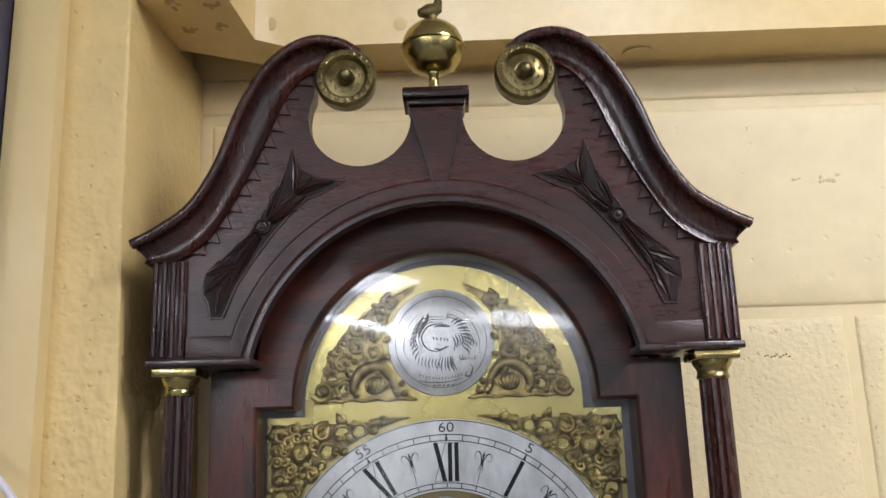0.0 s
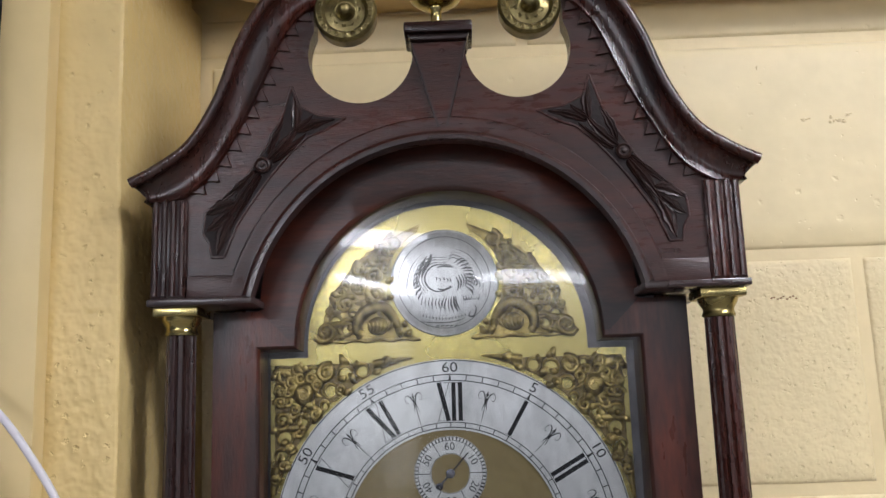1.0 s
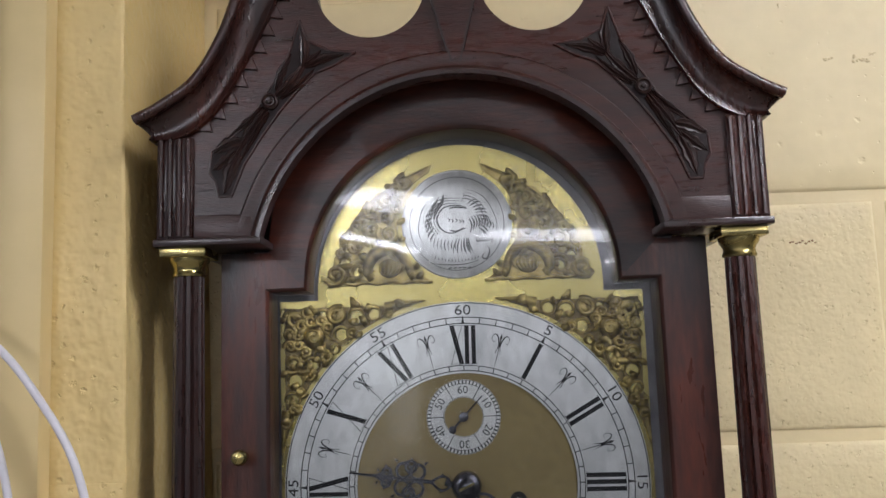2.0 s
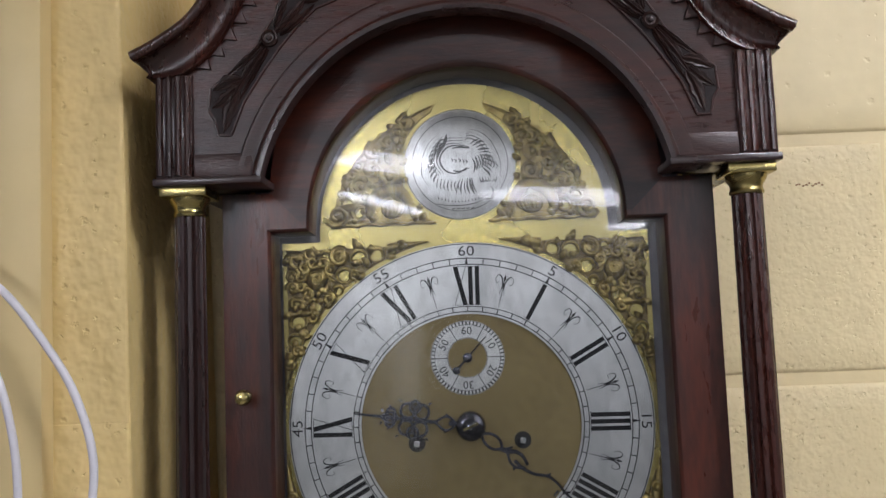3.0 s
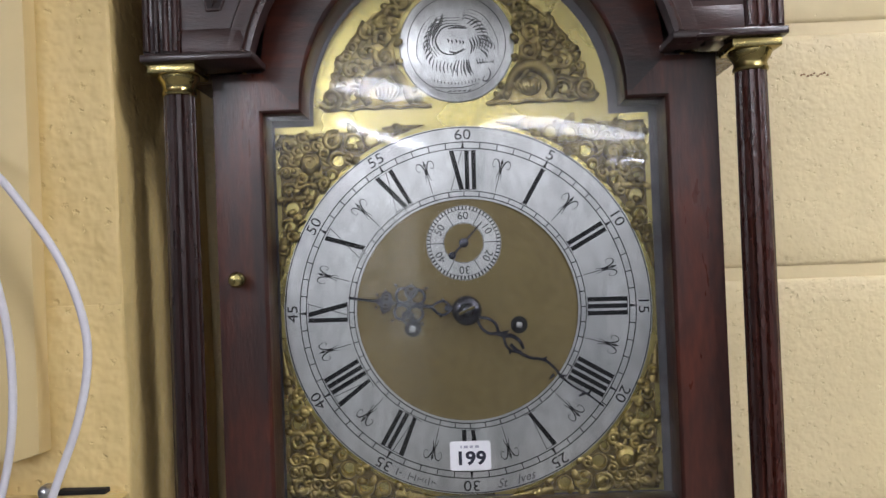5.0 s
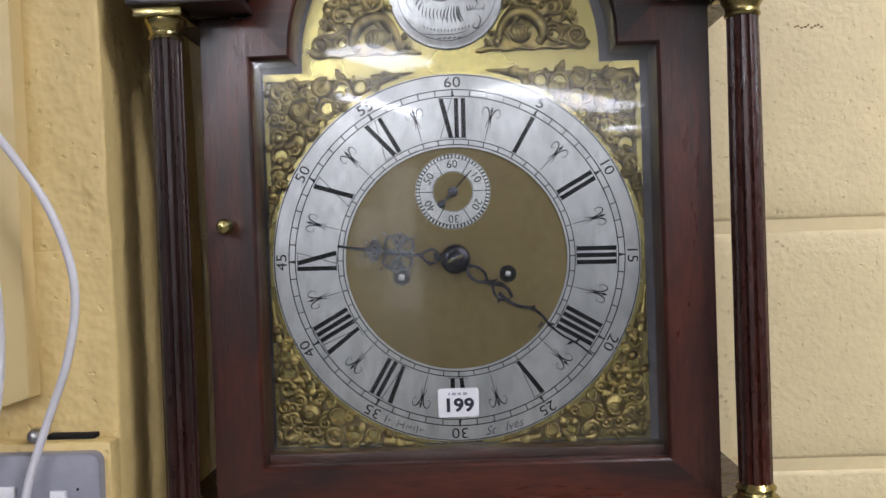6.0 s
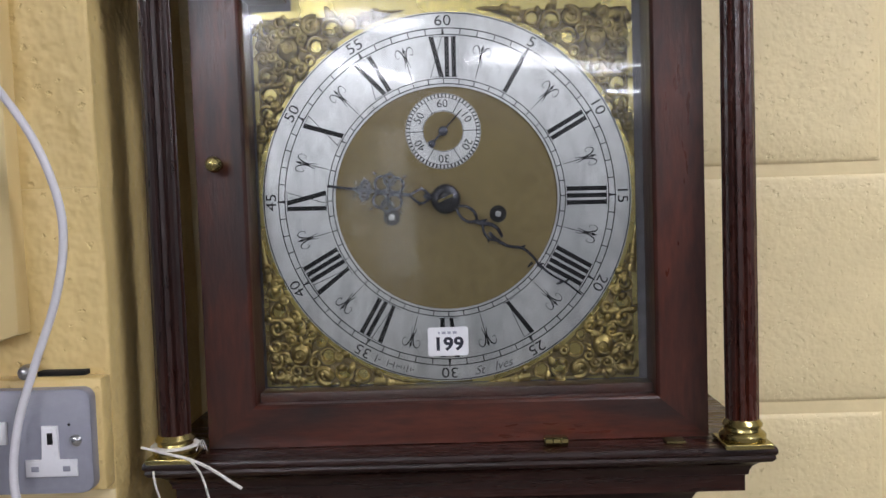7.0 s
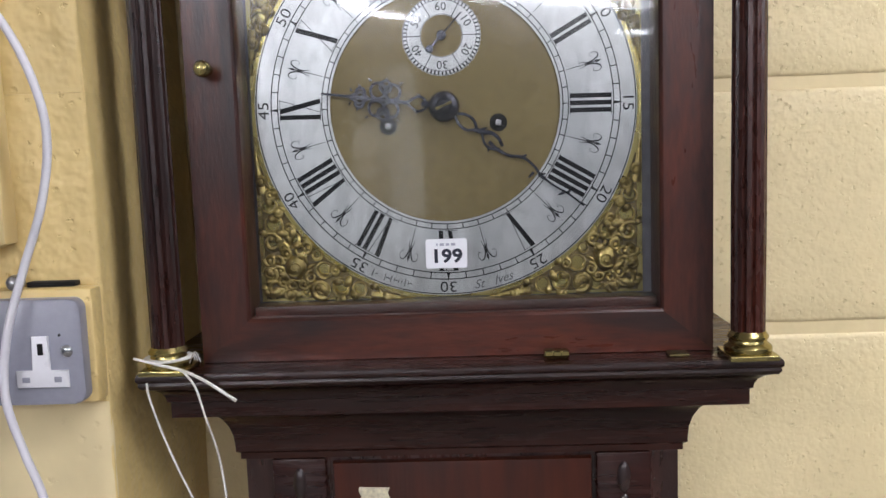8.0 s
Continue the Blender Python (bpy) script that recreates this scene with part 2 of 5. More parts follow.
# ---- mesh helpers ----
def box(bm, x0, x1, y0, y1, z0, z1, bevel=0.0):
    v = [bm.verts.new(p) for p in ((x0, y0, z0), (x1, y0, z0), (x1, y1, z0), (x0, y1, z0), (x0, y0, z1), (x1, y0, z1), (x1, y1, z1), (x0, y1, z1))]
    fs = [bm.faces.new([v[i] for i in q]) for q in ((3, 2, 1, 0), (4, 5, 6, 7), (0, 1, 5, 4), (1, 2, 6, 5), (2, 3, 7, 6), (3, 0, 4, 7))]
    if bevel:
        es = list({e for f in fs for e in f.edges})
        bmesh.ops.bevel(bm, geom=es, offset=bevel, segments=2, affect="EDGES", profile=0.5)
    return bm


def prism(bm, pts, y0, y1, bevel=0.0):
    """A polygon in x, z, from the front y0 to the back y1."""
    area = sum(a[0] * b[1] - b[0] * a[1] for a, b in zip(pts, pts[1:] + pts[:1]))
    pts = pts if area > 0 else pts[::-1]
    front = [bm.verts.new((x, y0, z)) for x, z in pts]
    back = [bm.verts.new((x, y1, z)) for x, z in pts]
    n = len(pts)
    for i in range(n):
        j = (i + 1) % n
        bm.faces.new((front[j], front[i], back[i], back[j]))
    if n > 24:
        for a, b, c in tessellate_polygon([[Vector((x, z, 0)) for x, z in pts]]):
            q = (pts[b][0] - pts[a][0]) * (pts[c][1] - pts[a][1]) - (pts[c][0] - pts[a][0]) * (pts[b][1] - pts[a][1])
            if q < 0:
                b, c = c, b
            bm.faces.new((front[a], front[b], front[c]))
            bm.faces.new((back[a], back[c], back[b]))
        return bm
    f = bm.faces.new(front)
    bm.faces.new(back[::-1])
    if bevel:
        bmesh.ops.bevel(bm, geom=list(f.edges), offset=bevel, segments=2, affect="EDGES", profile=0.5)
    return bm


def prism_z(bm, pts, z0, z1):
    """A polygon in x, y, from z0 up to z1."""
    low = [bm.verts.new((x, y, z0)) for x, y in pts]
    high = [bm.verts.new((x, y, z1)) for x, y in pts]
    n = len(pts)
    bm.faces.new(low[::-1])
    bm.faces.new(high)
    for i in range(n):
        j = (i + 1) % n
        bm.faces.new((low[i], low[j], high[j], high[i]))
    bmesh.ops.recalc_face_normals(bm, faces=bm.faces)
    return bm


def lathe(bm, prof, centre, axis="Z", n=24, flutes=0, depth=0.0):
    """A turned form: prof is radius and height along the axis; with flutes, a fluted shaft."""
    rings = []
    cx, cy, cz = centre
    for r, h in prof:
        ring = []
        for i in range(n):
            a = 2 * math.pi * i / n
            rr = r - (depth * max(0.0, math.cos(flutes * a)) if flutes else 0.0)
            u, v = rr * math.cos(a), rr * math.sin(a)
            ring.append(bm.verts.new((cx + u, cy + v, cz + h) if axis == "Z" else (cx + u, cy - h, cz + v)))
        rings.append(ring)
    for a, b in zip(rings, rings[1:]):
        for i in range(n):
            j = (i + 1) % n
            bm.faces.new((a[i], a[j], b[j], b[i]))
    bm.faces.new(rings[0][::-1])
    bm.faces.new(rings[-1])
    return bm


def tube(bm, pts, radius, n=6, flat=1.0):
    """A round bar along points; radius is a number or a function of 0 to 1; flat squeezes it along y."""
    pts = [Vector(p) for p in pts]
    rings = []
    for i, p in enumerate(pts):
        d = (pts[min(i + 1, len(pts) - 1)] - pts[max(i - 1, 0)]).normalized()
        side = d.cross(Vector((0, 1, 0)))
        side = side.normalized() if side.length > 0.05 else d.cross(Vector((1, 0, 0))).normalized()
        up = d.cross(side)
        r = radius(i / (len(pts) - 1)) if callable(radius) else radius
        rings.append([bm.verts.new(p + r * math.cos(2 * math.pi * k / n) * side + r * flat * math.sin(2 * math.pi * k / n) * up) for k in range(n)])
    for a, b in zip(rings, rings[1:]):
        for k in range(n):
            j = (k + 1) % n
            bm.faces.new((a[k], a[j], b[j], b[k]))
    bm.faces.new(rings[0][::-1])
    bm.faces.new(rings[-1])
    return bm


def spline(pts, per=6):
    """Points along a smooth curve through pts."""
    pts = [Vector(p) for p in pts]
    ext = [2 * pts[0] - pts[1]] + pts + [2 * pts[-1] - pts[-2]]
    out = []
    for i in range(1, len(ext) - 2):
        a, b, c, d = ext[i - 1:i + 3]
        for k in range(per):
            t = k / per
            out.append(0.5 * (2 * b + (c - a) * t + (2 * a - 5 * b + 4 * c - d) * t * t + (3 * b - a - 3 * c + d) * t ** 3))
    out.append(pts[-1])
    return out


def ribbon(bm, pts, width, y0, y1):
    """A flat stroke in x, z along pts, its front at y0; width is a number or a function of 0 to 1."""
    n = len(pts)
    fl, fr, bl, br = [], [], [], []
    for i, (x, z) in enumerate(pts):
        a, b = pts[max(i - 1, 0)], pts[min(i + 1, n - 1)]
        dx, dz = b[0] - a[0], b[1] - a[1]
        q = math.hypot(dx, dz) or 1.0
        w = (width(i / (n - 1)) if callable(width) else width) / 2
        nx, nz = -dz / q * w, dx / q * w
        fl.append(bm.verts.new((x + nx, y0, z + nz)))
        fr.append(bm.verts.new((x - nx, y0, z - nz)))
        bl.append(bm.verts.new((x + nx, y1, z + nz)))
        br.append(bm.verts.new((x - nx, y1, z - nz)))
    for i in range(n - 1):
        bm.faces.new((fl[i], fr[i], fr[i + 1], fl[i + 1]))
        bm.faces.new((bl[i], fl[i], fl[i + 1], bl[i + 1]))
        bm.faces.new((fr[i], br[i], br[i + 1], fr[i + 1]))
    bm.faces.new((fl[0], bl[0], br[0], fr[0]))
    bm.faces.new((fl[-1], fr[-1], br[-1], bl[-1]))
    return bm


def annulus(bm, cx, cz, r0, r1, y0, y1, n=96, a0=0.0, a1=360.0):
    """A flat ring, or a part of one, with its front at y0; angles clockwise from the top."""
    full = a1 - a0 >= 360
    k = n if full else n + 1
    rows = []
    for r, y in ((r0, y0), (r1, y0), (r1, y1), (r0, y1)):
        row = []
        for i in range(k):
            a = radians(a0 + (a1 - a0) * i / n)
            row.append(bm.verts.new((cx + r * math.sin(a), y, cz + r * math.cos(a))))
        rows.append(row)
    for a, b in zip(rows, rows[1:] + rows[:1]):
        for i in range(n):
            j = (i + 1) % k
            bm.faces.new((a[i], b[i], b[j], a[j]))
    if not full:
        bm.faces.new([r[0] for r in rows][::-1])
        bm.faces.new([r[-1] for r in rows])
    bmesh.ops.recalc_face_normals(bm, faces=bm.faces)
    return bm


def ball(bm, c, rx, ry, rz, u=10, v=7):
    m = Matrix.LocRotScale(c, None, (rx, ry, rz))
    bmesh.ops.create_uvsphere(bm, u_segments=u, v_segments=v, radius=1.0, matrix=m)
    return bm


BASE = {}


def link(name, bm, material, smooth=35.0):
    me = bpy.data.meshes.new(name)
    if isinstance(bm, bmesh.types.BMesh):
        bm.to_mesh(me)
        bm.free()
    me.materials.append(material)
    if smooth:
        me.polygons.foreach_set("use_smooth", [True] * len(me.polygons))
        me.set_sharp_from_angle(angle=radians(smooth))
    return new(name, me)


def part(name, bm, material, parent, label="", smooth=35.0):
    """One mesh object, built where it stands, under a thing or a part."""
    ob = link(name, bm, material, smooth)
    ob.parent = parent
    ob.matrix_parent_inverse = Matrix.Translation(-Vector(BASE.get(parent.name, (0, 0, 0))))
    return tagged(ob, label)


def thing(name, base, label, category, group="", kind=""):
    """An Empty at the base of a thing, for its parts."""
    ob = new(name)
    ob.location = base
    ob.empty_display_size = 0.05
    BASE[ob.name] = base
    return tagged(ob, label, category, group, kind)


def structure(name, bm, material, label, smooth=35.0):
    return tagged(link(name, bm, material, smooth), label, kind="structure")


def B():
    return bmesh.new()


def letters(text, size, matrix, shear=0.0, depth=0.0001, bold=0.0):
    """A word in the built-in font as a bmesh, centred on the matrix's origin, facing -y when the matrix is unturned."""
    cu = bpy.data.curves.new("word", "FONT")
    cu.body, cu.size, cu.align_x, cu.align_y, cu.extrude, cu.shear = text, size, "CENTER", "CENTER", depth, shear
    cu.resolution_u = 3
    cu.offset, cu.space_character = bold, 1.0 + bold * 40
    ob = bpy.data.objects.new("word", cu)
    me = bpy.data.meshes.new_from_object(ob)
    bm = bmesh.new()
    bm.from_mesh(me)
    bm.transform(matrix @ Matrix.Rotation(radians(90), 4, "X"))
    bpy.data.objects.remove(ob)
    bpy.data.curves.remove(cu)
    bpy.data.meshes.remove(me)
    return bm


# ---- the room ----
WALL_Y = 0.131
COURSES = [1.4825 - 0.2325 * k for k in range(6, 0, -1)] + [1.4825, 1.714, 1.9485, 2.183, 2.415]
bm = B()
box(bm, -3.0, 4.0, 0.1332, 0.30, 0.0, 2.86)
wall_back = structure("wall_back", bm, JOINT, "cream painted concrete block wall behind the clock")
bm = B()
box(bm, -3.2, -3.0, -9.2, 0.30, 0, 2.86)
structure("wall_west", bm, FARWALL, "plain dull painted wall")
bm = B()
box(bm, 4.0, 4.2, -9.2, 0.30, 0, 2.86)
structure("wall_east", bm, FARWALL, "plain dull painted wall")
bm = B()
box(bm, -3.0, 4.0, -9.2, -9.0, 0, 2.86)
structure("wall_south", bm, FARWALL, "plain dull wall at the far end")
# Far door is out of view, placed from its reflection in the pane.
bm = B()
box(bm, -1.32, -0.52, -8.998, -8.955, 0.0, 2.62, 0.006)
far_door = structure("door_1", bm, PALEDOOR, "tall pale glazed door at the far end")
# Panes and strip glow by themselves to brighten the door's reflection.
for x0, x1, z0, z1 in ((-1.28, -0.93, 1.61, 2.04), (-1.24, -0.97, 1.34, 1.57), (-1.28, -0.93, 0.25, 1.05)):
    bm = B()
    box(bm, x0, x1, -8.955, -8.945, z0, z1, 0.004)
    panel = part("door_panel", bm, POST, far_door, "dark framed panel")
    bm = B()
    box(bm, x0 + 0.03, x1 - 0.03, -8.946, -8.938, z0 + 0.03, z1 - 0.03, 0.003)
    part("panel_field", bm, PANE_GLOW if z0 > 1.2 else PALEDOOR, panel, "pale obscured glass with an added glow" if z0 > 1.2 else "")
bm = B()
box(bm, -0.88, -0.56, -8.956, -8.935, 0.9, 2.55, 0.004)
part("door_strip", bm, PANE_GLOW, far_door, "narrow pale strip with an added glow")
bm = B()
box(bm, -3.2, 4.2, -9.2, 0.30, -0.1, 0.0)
structure("floor", bm, CONCRETE, "worn grey concrete floor")
bm = B()
box(bm, -3.2, 4.2, -9.2, 0.30, 2.86, 2.96)
structure("ceiling", bm, CEILING, "plain dull ceiling")
# boxed beam over the wall, with an arm that comes forward over the pier
bm = prism_z(B(), [(-0.60, 0.1345), (-0.272, 0.1345), (-0.272, 0.060), (-0.256, 0.063), (-0.12, 0.1345), (4.0, 0.1345), (4.0, 0.064), (-0.150, 0.062), (-0.181, 0.042), (-0.188, -0.0585), (-0.60, -0.0585)], 2.234, 2.62)
beam = structure("beam", bm, SOFFIT, "cream painted boxed beam along the top of the wall")
bm = lathe(B(), [(0.0165, 0), (0.0165, 0.0015), (0.012, 0.0025)], (0.221, 0.104, 2.2312), "Z", 20)
part("plug", bm, SMOOTH, beam, "painted round plug under the beam")
for bx, bz in ((-0.168, 2.2555), (-0.033, 2.2555)):
    bm = lathe(B(), [(0.0075, 0), (0.0075, 0.001), (0.004, 0.0016)], (bx, 0.0515 if bx < -0.15 else 0.0625, bz), "Y", 14)
    part("nail_head", bm, SMOOTH, beam, "painted over nail head")
SCUFF = mat("rusty scuff", (0.30, 0.14, 0.05), 0.7, dark=(0.16, 0.07, 0.03), scale=200, amount=0.7)
SMUDGE = mat("dull smudge", (0.60, 0.46, 0.24), 0.6, dark=(0.70, 0.56, 0.31), scale=150, amount=0.7)
STAIN = mat("brown damp stain", (0.42, 0.29, 0.13), 0.6, dark=(0.60, 0.45, 0.22), scale=90, amount=0.8)
rng = random.Random(8)
for x, y in ((-0.2370, -0.0330), (-0.2045, -0.0317), (-0.2376, 0.0156), (-0.2059, 0.0146)):
    bm = B()
    for k in range(6):
        ball(bm, (x + rng.uniform(-0.007, 0.007), y + rng.uniform(-0.009, 0.009), 2.2339), rng.uniform(0.002, 0.0045), rng.uniform(0.002, 0.005), 0.0004, 8, 5)
    part("stain", bm, STAIN, beam, "brown stain under the beam")
for k in range(9):
    x = 0.3290 + 0.0031 * k
    z = 1.9035 + 0.0012 * math.sin(k * 2.1)
    bm = ribbon(B(), [(x, z), (x + 0.0012, z + 0.0006 * rng.uniform(-1, 1)), (x + 0.0026 * rng.uniform(0.6, 1.1), z + 0.0008 * rng.uniform(-1, 1))], lambda t: 0.0004 + 0.0014 * math.sin(math.pi * min(1, t + 0.1)), WALL_Y - 0.0012, WALL_Y + 0.001)
    part("scuff", bm, SCUFF, wall_back, "rusty scuff on the painted block")
for x, z, w, h in ((0.387, 2.0925, 0.0130, 0.0050), (0.4115, 2.091, 0.0075, 0.0075), (0.4200, 2.0885, 0.0120, 0.0055), (0.431, 2.0955, 0.0100, 0.0030), (0.339, 2.151, 0.0022, 0.0055)):
    bm = B()
    for k in range(5):
        ball(bm, (x + rng.uniform(-0.45, 0.45) * w, WALL_Y - 0.0002, z + rng.uniform(-0.45, 0.45) * h), w * rng.uniform(0.12, 0.26), 0.0007, h * rng.uniform(0.14, 0.32), 8, 5)
    part("smudge", bm, SMUDGE, wall_back, "small lump under the paint")
# board and post beside the pier
bm = prism(B(), [(-0.3665, 2.2335), (-0.3665, 1.607), (-0.342, 1.599), (-0.3190, 1.606), (-0.3245, 2.2335)], -0.076, -0.0585, 0.002)
structure("trim_board", bm, SMOOTH, "smooth cream painted board fixed to the pier")
bm = B()
box(bm, -0.52, -0.369, -0.105, -0.0585, 0, 2.2335, 0.003)
structure("trim_post", bm, POST, "dark slate grey post beside the board")

# ---- lamps ----
def ceiling_light(x0, y0, x1, y1, width, label, glow=None):
    d = Vector((x1 - x0, y1 - y0, 0))
    mid = Vector(((x0 + x1) / 2, (y0 + y1) / 2, 2.86))
    turn = Matrix.Translation(mid) @ Matrix.Rotation(math.atan2(d.y, d.x), 4, "Z")
    h = d.length / 2
    root = thing("ceiling_light", mid, label, "ceiling light", "ceiling lights")
    bm = box(B(), -h - 0.03, h + 0.03, -width / 2 - 0.02, width / 2 + 0.02, -0.035, -0.001, 0.004)
    bm.transform(turn)
    part("body", bm, LAMPBODY, root)
    bm = box(B(), -h, h, -width / 2, width / 2, -0.062, -0.036, 0.006)
    bm.transform(turn)
    part("diffuser", bm, glow or GLOW, root, "lit white diffuser")
    return root


ceiling_light(-0.93, -5.8, -0.40, -6.9, 0.09, "lit fluorescent tube fitting on the dull ceiling")
ceiling_light(-0.67, -4.34, -0.30, -4.75, 0.34, "lit wide dim fluorescent fitting on the dull ceiling", SOFT_GLOW)
ceiling_light(0.21, -5.9, 1.46, -6.9, 0.40, "lit wide dim fluorescent fitting on the dull ceiling", SOFT_GLOW)
ceiling_light(1.55, -8.5, 1.95, -8.7, 0.10, "lit short fluorescent fitting on the dull ceiling")
# Unseen fittings from here on, added to light the wall, pier and hood.
ceiling_light(1.52, -1.10, 2.20, -2.00, 0.16, "unseen lit fluorescent fitting on the dull ceiling")
ceiling_light(0.62, -0.78, 1.18, -1.16, 0.19, "unseen lit fluorescent fitting on the dull ceiling")
ceiling_light(-2.10, -2.80, -1.50, -3.75, 0.34, "unseen lit fluorescent fitting on the dull ceiling")
# Unseen too, placed from the sheen on the hood's left block.
ceiling_light(-1.30, -4.35, -1.78, -5.25, 0.38, "unseen lit fluorescent fitting on the dull ceiling")
ceiling_light(2.45, -6.00, 3.05, -6.95, 0.26, "unseen lit fluorescent fitting on the dull ceiling")
ceiling_light(2.6, -3.4, 3.35, -4.3, 0.30, "unseen lit fluorescent fitting on the dull ceiling")

# ---- the clock ----
XC = 0.003
clock = thing("longcase_clock", (XC, 0.04, 0), "tall dark mahogany longcase clock with swan-neck hood and arched brass dial", "clock")
HF = -0.068   # front of the hood's arched board
DF = -0.033   # front of the hood door


def sided(pts, s):
    return [(XC + s * u, z) for u, z in pts]


# trunk and base, with the mouldings under the hood
HW = 0.178
bm = B()
box(bm, XC - HW, XC + HW, 0.0, 0.12, 0.60, 1.4165)
trunk = part("trunk", bm, WOOD, clock)
bm = B()
box(bm, XC - 0.235, XC + 0.235, -0.055, 0.125, 0.0, 0.12, 0.004)
box(bm, XC - 0.215, XC + 0.215, -0.038, 0.123, 0.12, 0.585)
prism(bm, [(XC - 0.217, 0.586), (XC + 0.217, 0.586), (XC + 0.182, 0.625), (XC - 0.182, 0.625)], -0.02, 0.121)
part("base", bm, WOOD, clock)
bm = prism(B(), [(XC - 0.105, 0.70), (XC + 0.107, 0.70), (XC + 0.107, 1.411), (XC - 0.105, 1.411)], -0.008, -0.0005, 0.0025)
trunk_door = part("trunk_door", bm, REDWOOD, clock, "red mahogany trunk door with flame figure")
for s in (-1, 1):
    bm = box(B(), XC + s * 0.111, XC + s * 0.155, -0.006, -0.0005, 0.66, 1.4142, 0.0015)
    part("corner_strip", bm, MOULDWOOD, trunk)
    for k in range(26):
        z = 1.3935 - k * 0.027
        bm = ball(B(), (XC + s * 0.1330, -0.006, z), 0.0055, 0.0035, 0.0135, 10, 8)
        part("carved_bead", bm, BLACKED, trunk)


def wrapped(bm, prof, y_back):
    """A moulding round three sides: prof gives the side's half width and height; the front steps with it."""
    front0 = -0.0645
    rings = []
    for hw, z in prof:
        yf = front0 + (0.2385 - hw) * 1.08
        rings.append([bm.verts.new(p) for p in ((XC - hw, y_back, z), (XC - hw, yf, z), (XC + hw, yf, z), (XC + hw, y_back, z))])
    for a, b in zip(rings, rings[1:]):
        for i in range(3):
            bm.faces.new((a[i], b[i], b[i + 1], a[i + 1]))
    for r, flip in ((rings[0], False), (rings[-1], True)):
        bm.faces.new(r if not flip else r[::-1])
    bm.faces.new([r[0] for r in rings])
    bm.faces.new([r[3] for r in rings][::-1])
    bmesh.ops.recalc_face_normals(bm, faces=bm.faces)
    return bm


cove = [(0.2210, 1.4642), (0.209, 1.4632)] + [(0.1845 + 0.0245 * (1 - math.sin(radians(a))), 1.4632 - 0.0375 * (1 - math.cos(radians(a)))) for a in range(15, 91, 15)] + [(0.1845, 1.422), (0.1815, 1.4195), (0.1815, 1.4145)]
bm = wrapped(B(), [(0.2385, 1.5035), (0.2395, 1.5015), (0.2395, 1.4985), (0.238, 1.4968), (0.2385, 1.4945), (0.2365, 1.4915), (0.2335, 1.4905),
                   (0.229, 1.4885), (0.2255, 1.4852), (0.2235, 1.4810), (0.2230, 1.4775), (0.2210, 1.4765), (0.2210, 1.4642)], 0.12)
part("hood_base_moulding", bm, MOULDWOOD, clock)
bm = wrapped(B(), cove, 0.12)
part("cove_moulding", bm, MOULDWOOD, clock)

# hood carcass: sides, roof and the box over the columns
for s in (-1, 1):
    x0, x1 = sorted((XC + s * 0.178, XC + s * 0.190))
    part("hood_side", box(B(), x0, x1, 0.014, 0.12, 1.5038, 1.8985), WOOD, clock)
bm = B()
for s in (-1, 1):
    x0, x1 = sorted((XC + s * 0.2355, XC + s * 0.213))
    box(bm, x0, x1, HF + 0.0205, 0.12, 1.8985, 1.979)
top = [(0.2355, 1.979), (0.205, 1.992), (0.178, 2.024), (0.150, 2.044), (0.0, 2.052)]
up = [(u, z) for u, z in top] + [(-u, z) for u, z in top[-2::-1]]
low = [(u * 0.985, z - 0.006) for u, z in up]
prism(bm, [(XC + u, z) for u, z in up + low[::-1]], HF + 0.0202, 0.12)
part("hood_roof", bm, WOOD, clock)

# swan-neck curves, as half widths from the middle
outer = spline([(0.252, 1.993, 0), (0.230, 2.0055, 0), (0.204, 2.025, 0), (0.1835, 2.059, 0), (0.1675, 2.104, 0), (0.149, 2.138, 0),
                (0.128, 2.159, 0), (0.104, 2.1685, 0), (0.080, 2.1645, 0), (0.061, 2.152, 0)], 6)
inner = spline([(0.2375, 1.977, 0), (0.215, 1.980, 0), (0.190, 1.999, 0), (0.1655, 2.039, 0), (0.1475, 2.076, 0), (0.1335, 2.110, 0),
                (0.121, 2.129, 0), (0.106, 2.141, 0), (0.090, 2.1445, 0), (0.076, 2.140, 0)], 6)
AZ, AR = 1.862, 0.1635   # the arch of the hood front
arch = [(AR * math.sin(radians(a)), AZ + AR * math.cos(radians(a))) for a in np.linspace(-77.9, 77.9, 49)]
hole = [(0.0660 + 0.0440 * math.sin(radians(a)), 2.1010 + 0.0440 * math.cos(radians(a))) for a in np.linspace(62, 278, 31)]
half = [(0.236, 1.8985), (0.236, 1.978)] + [((o.x + i.x) / 2, (o.y + i.y) / 2) for o, i in zip(outer[1:-15], inner[1:-15])]
half += [(0.1125, 2.1465), (0.1045, 2.1430)] + hole + [(0.0215, 2.108)]
poly = [(XC + u, z) for u, z in half] + [(XC - u, z) for u, z in half[::-1]] + [(XC + u, z) for u, z in arch]
bm = prism(B(), poly, HF, HF + 0.020)
hood_front = part("hood_front", bm, WOODX, clock, "arched mahogany hood front with carved spandrels", 25)

# moulding round the arch: cove and ebonised bead, returned along the foot
bm = B()
prof = [(0.1600, -0.060), (0.1600, -0.0735), (0.1615, -0.0755), (0.1640, -0.0760), (0.1665, -0.0745), (0.1675, -0.0718), (0.1715, -0.0716), (0.1755, -0.0724), (0.1785, -0.0722), (0.1800, -0.0705), (0.1802, -0.0675)]
angs = np.linspace(-77.0, 77.0, 57)
rows = [[bm.verts.new((XC + r * math.sin(radians(a)), y, AZ + r * math.cos(radians(a)))) for r, y in prof] for a in angs]
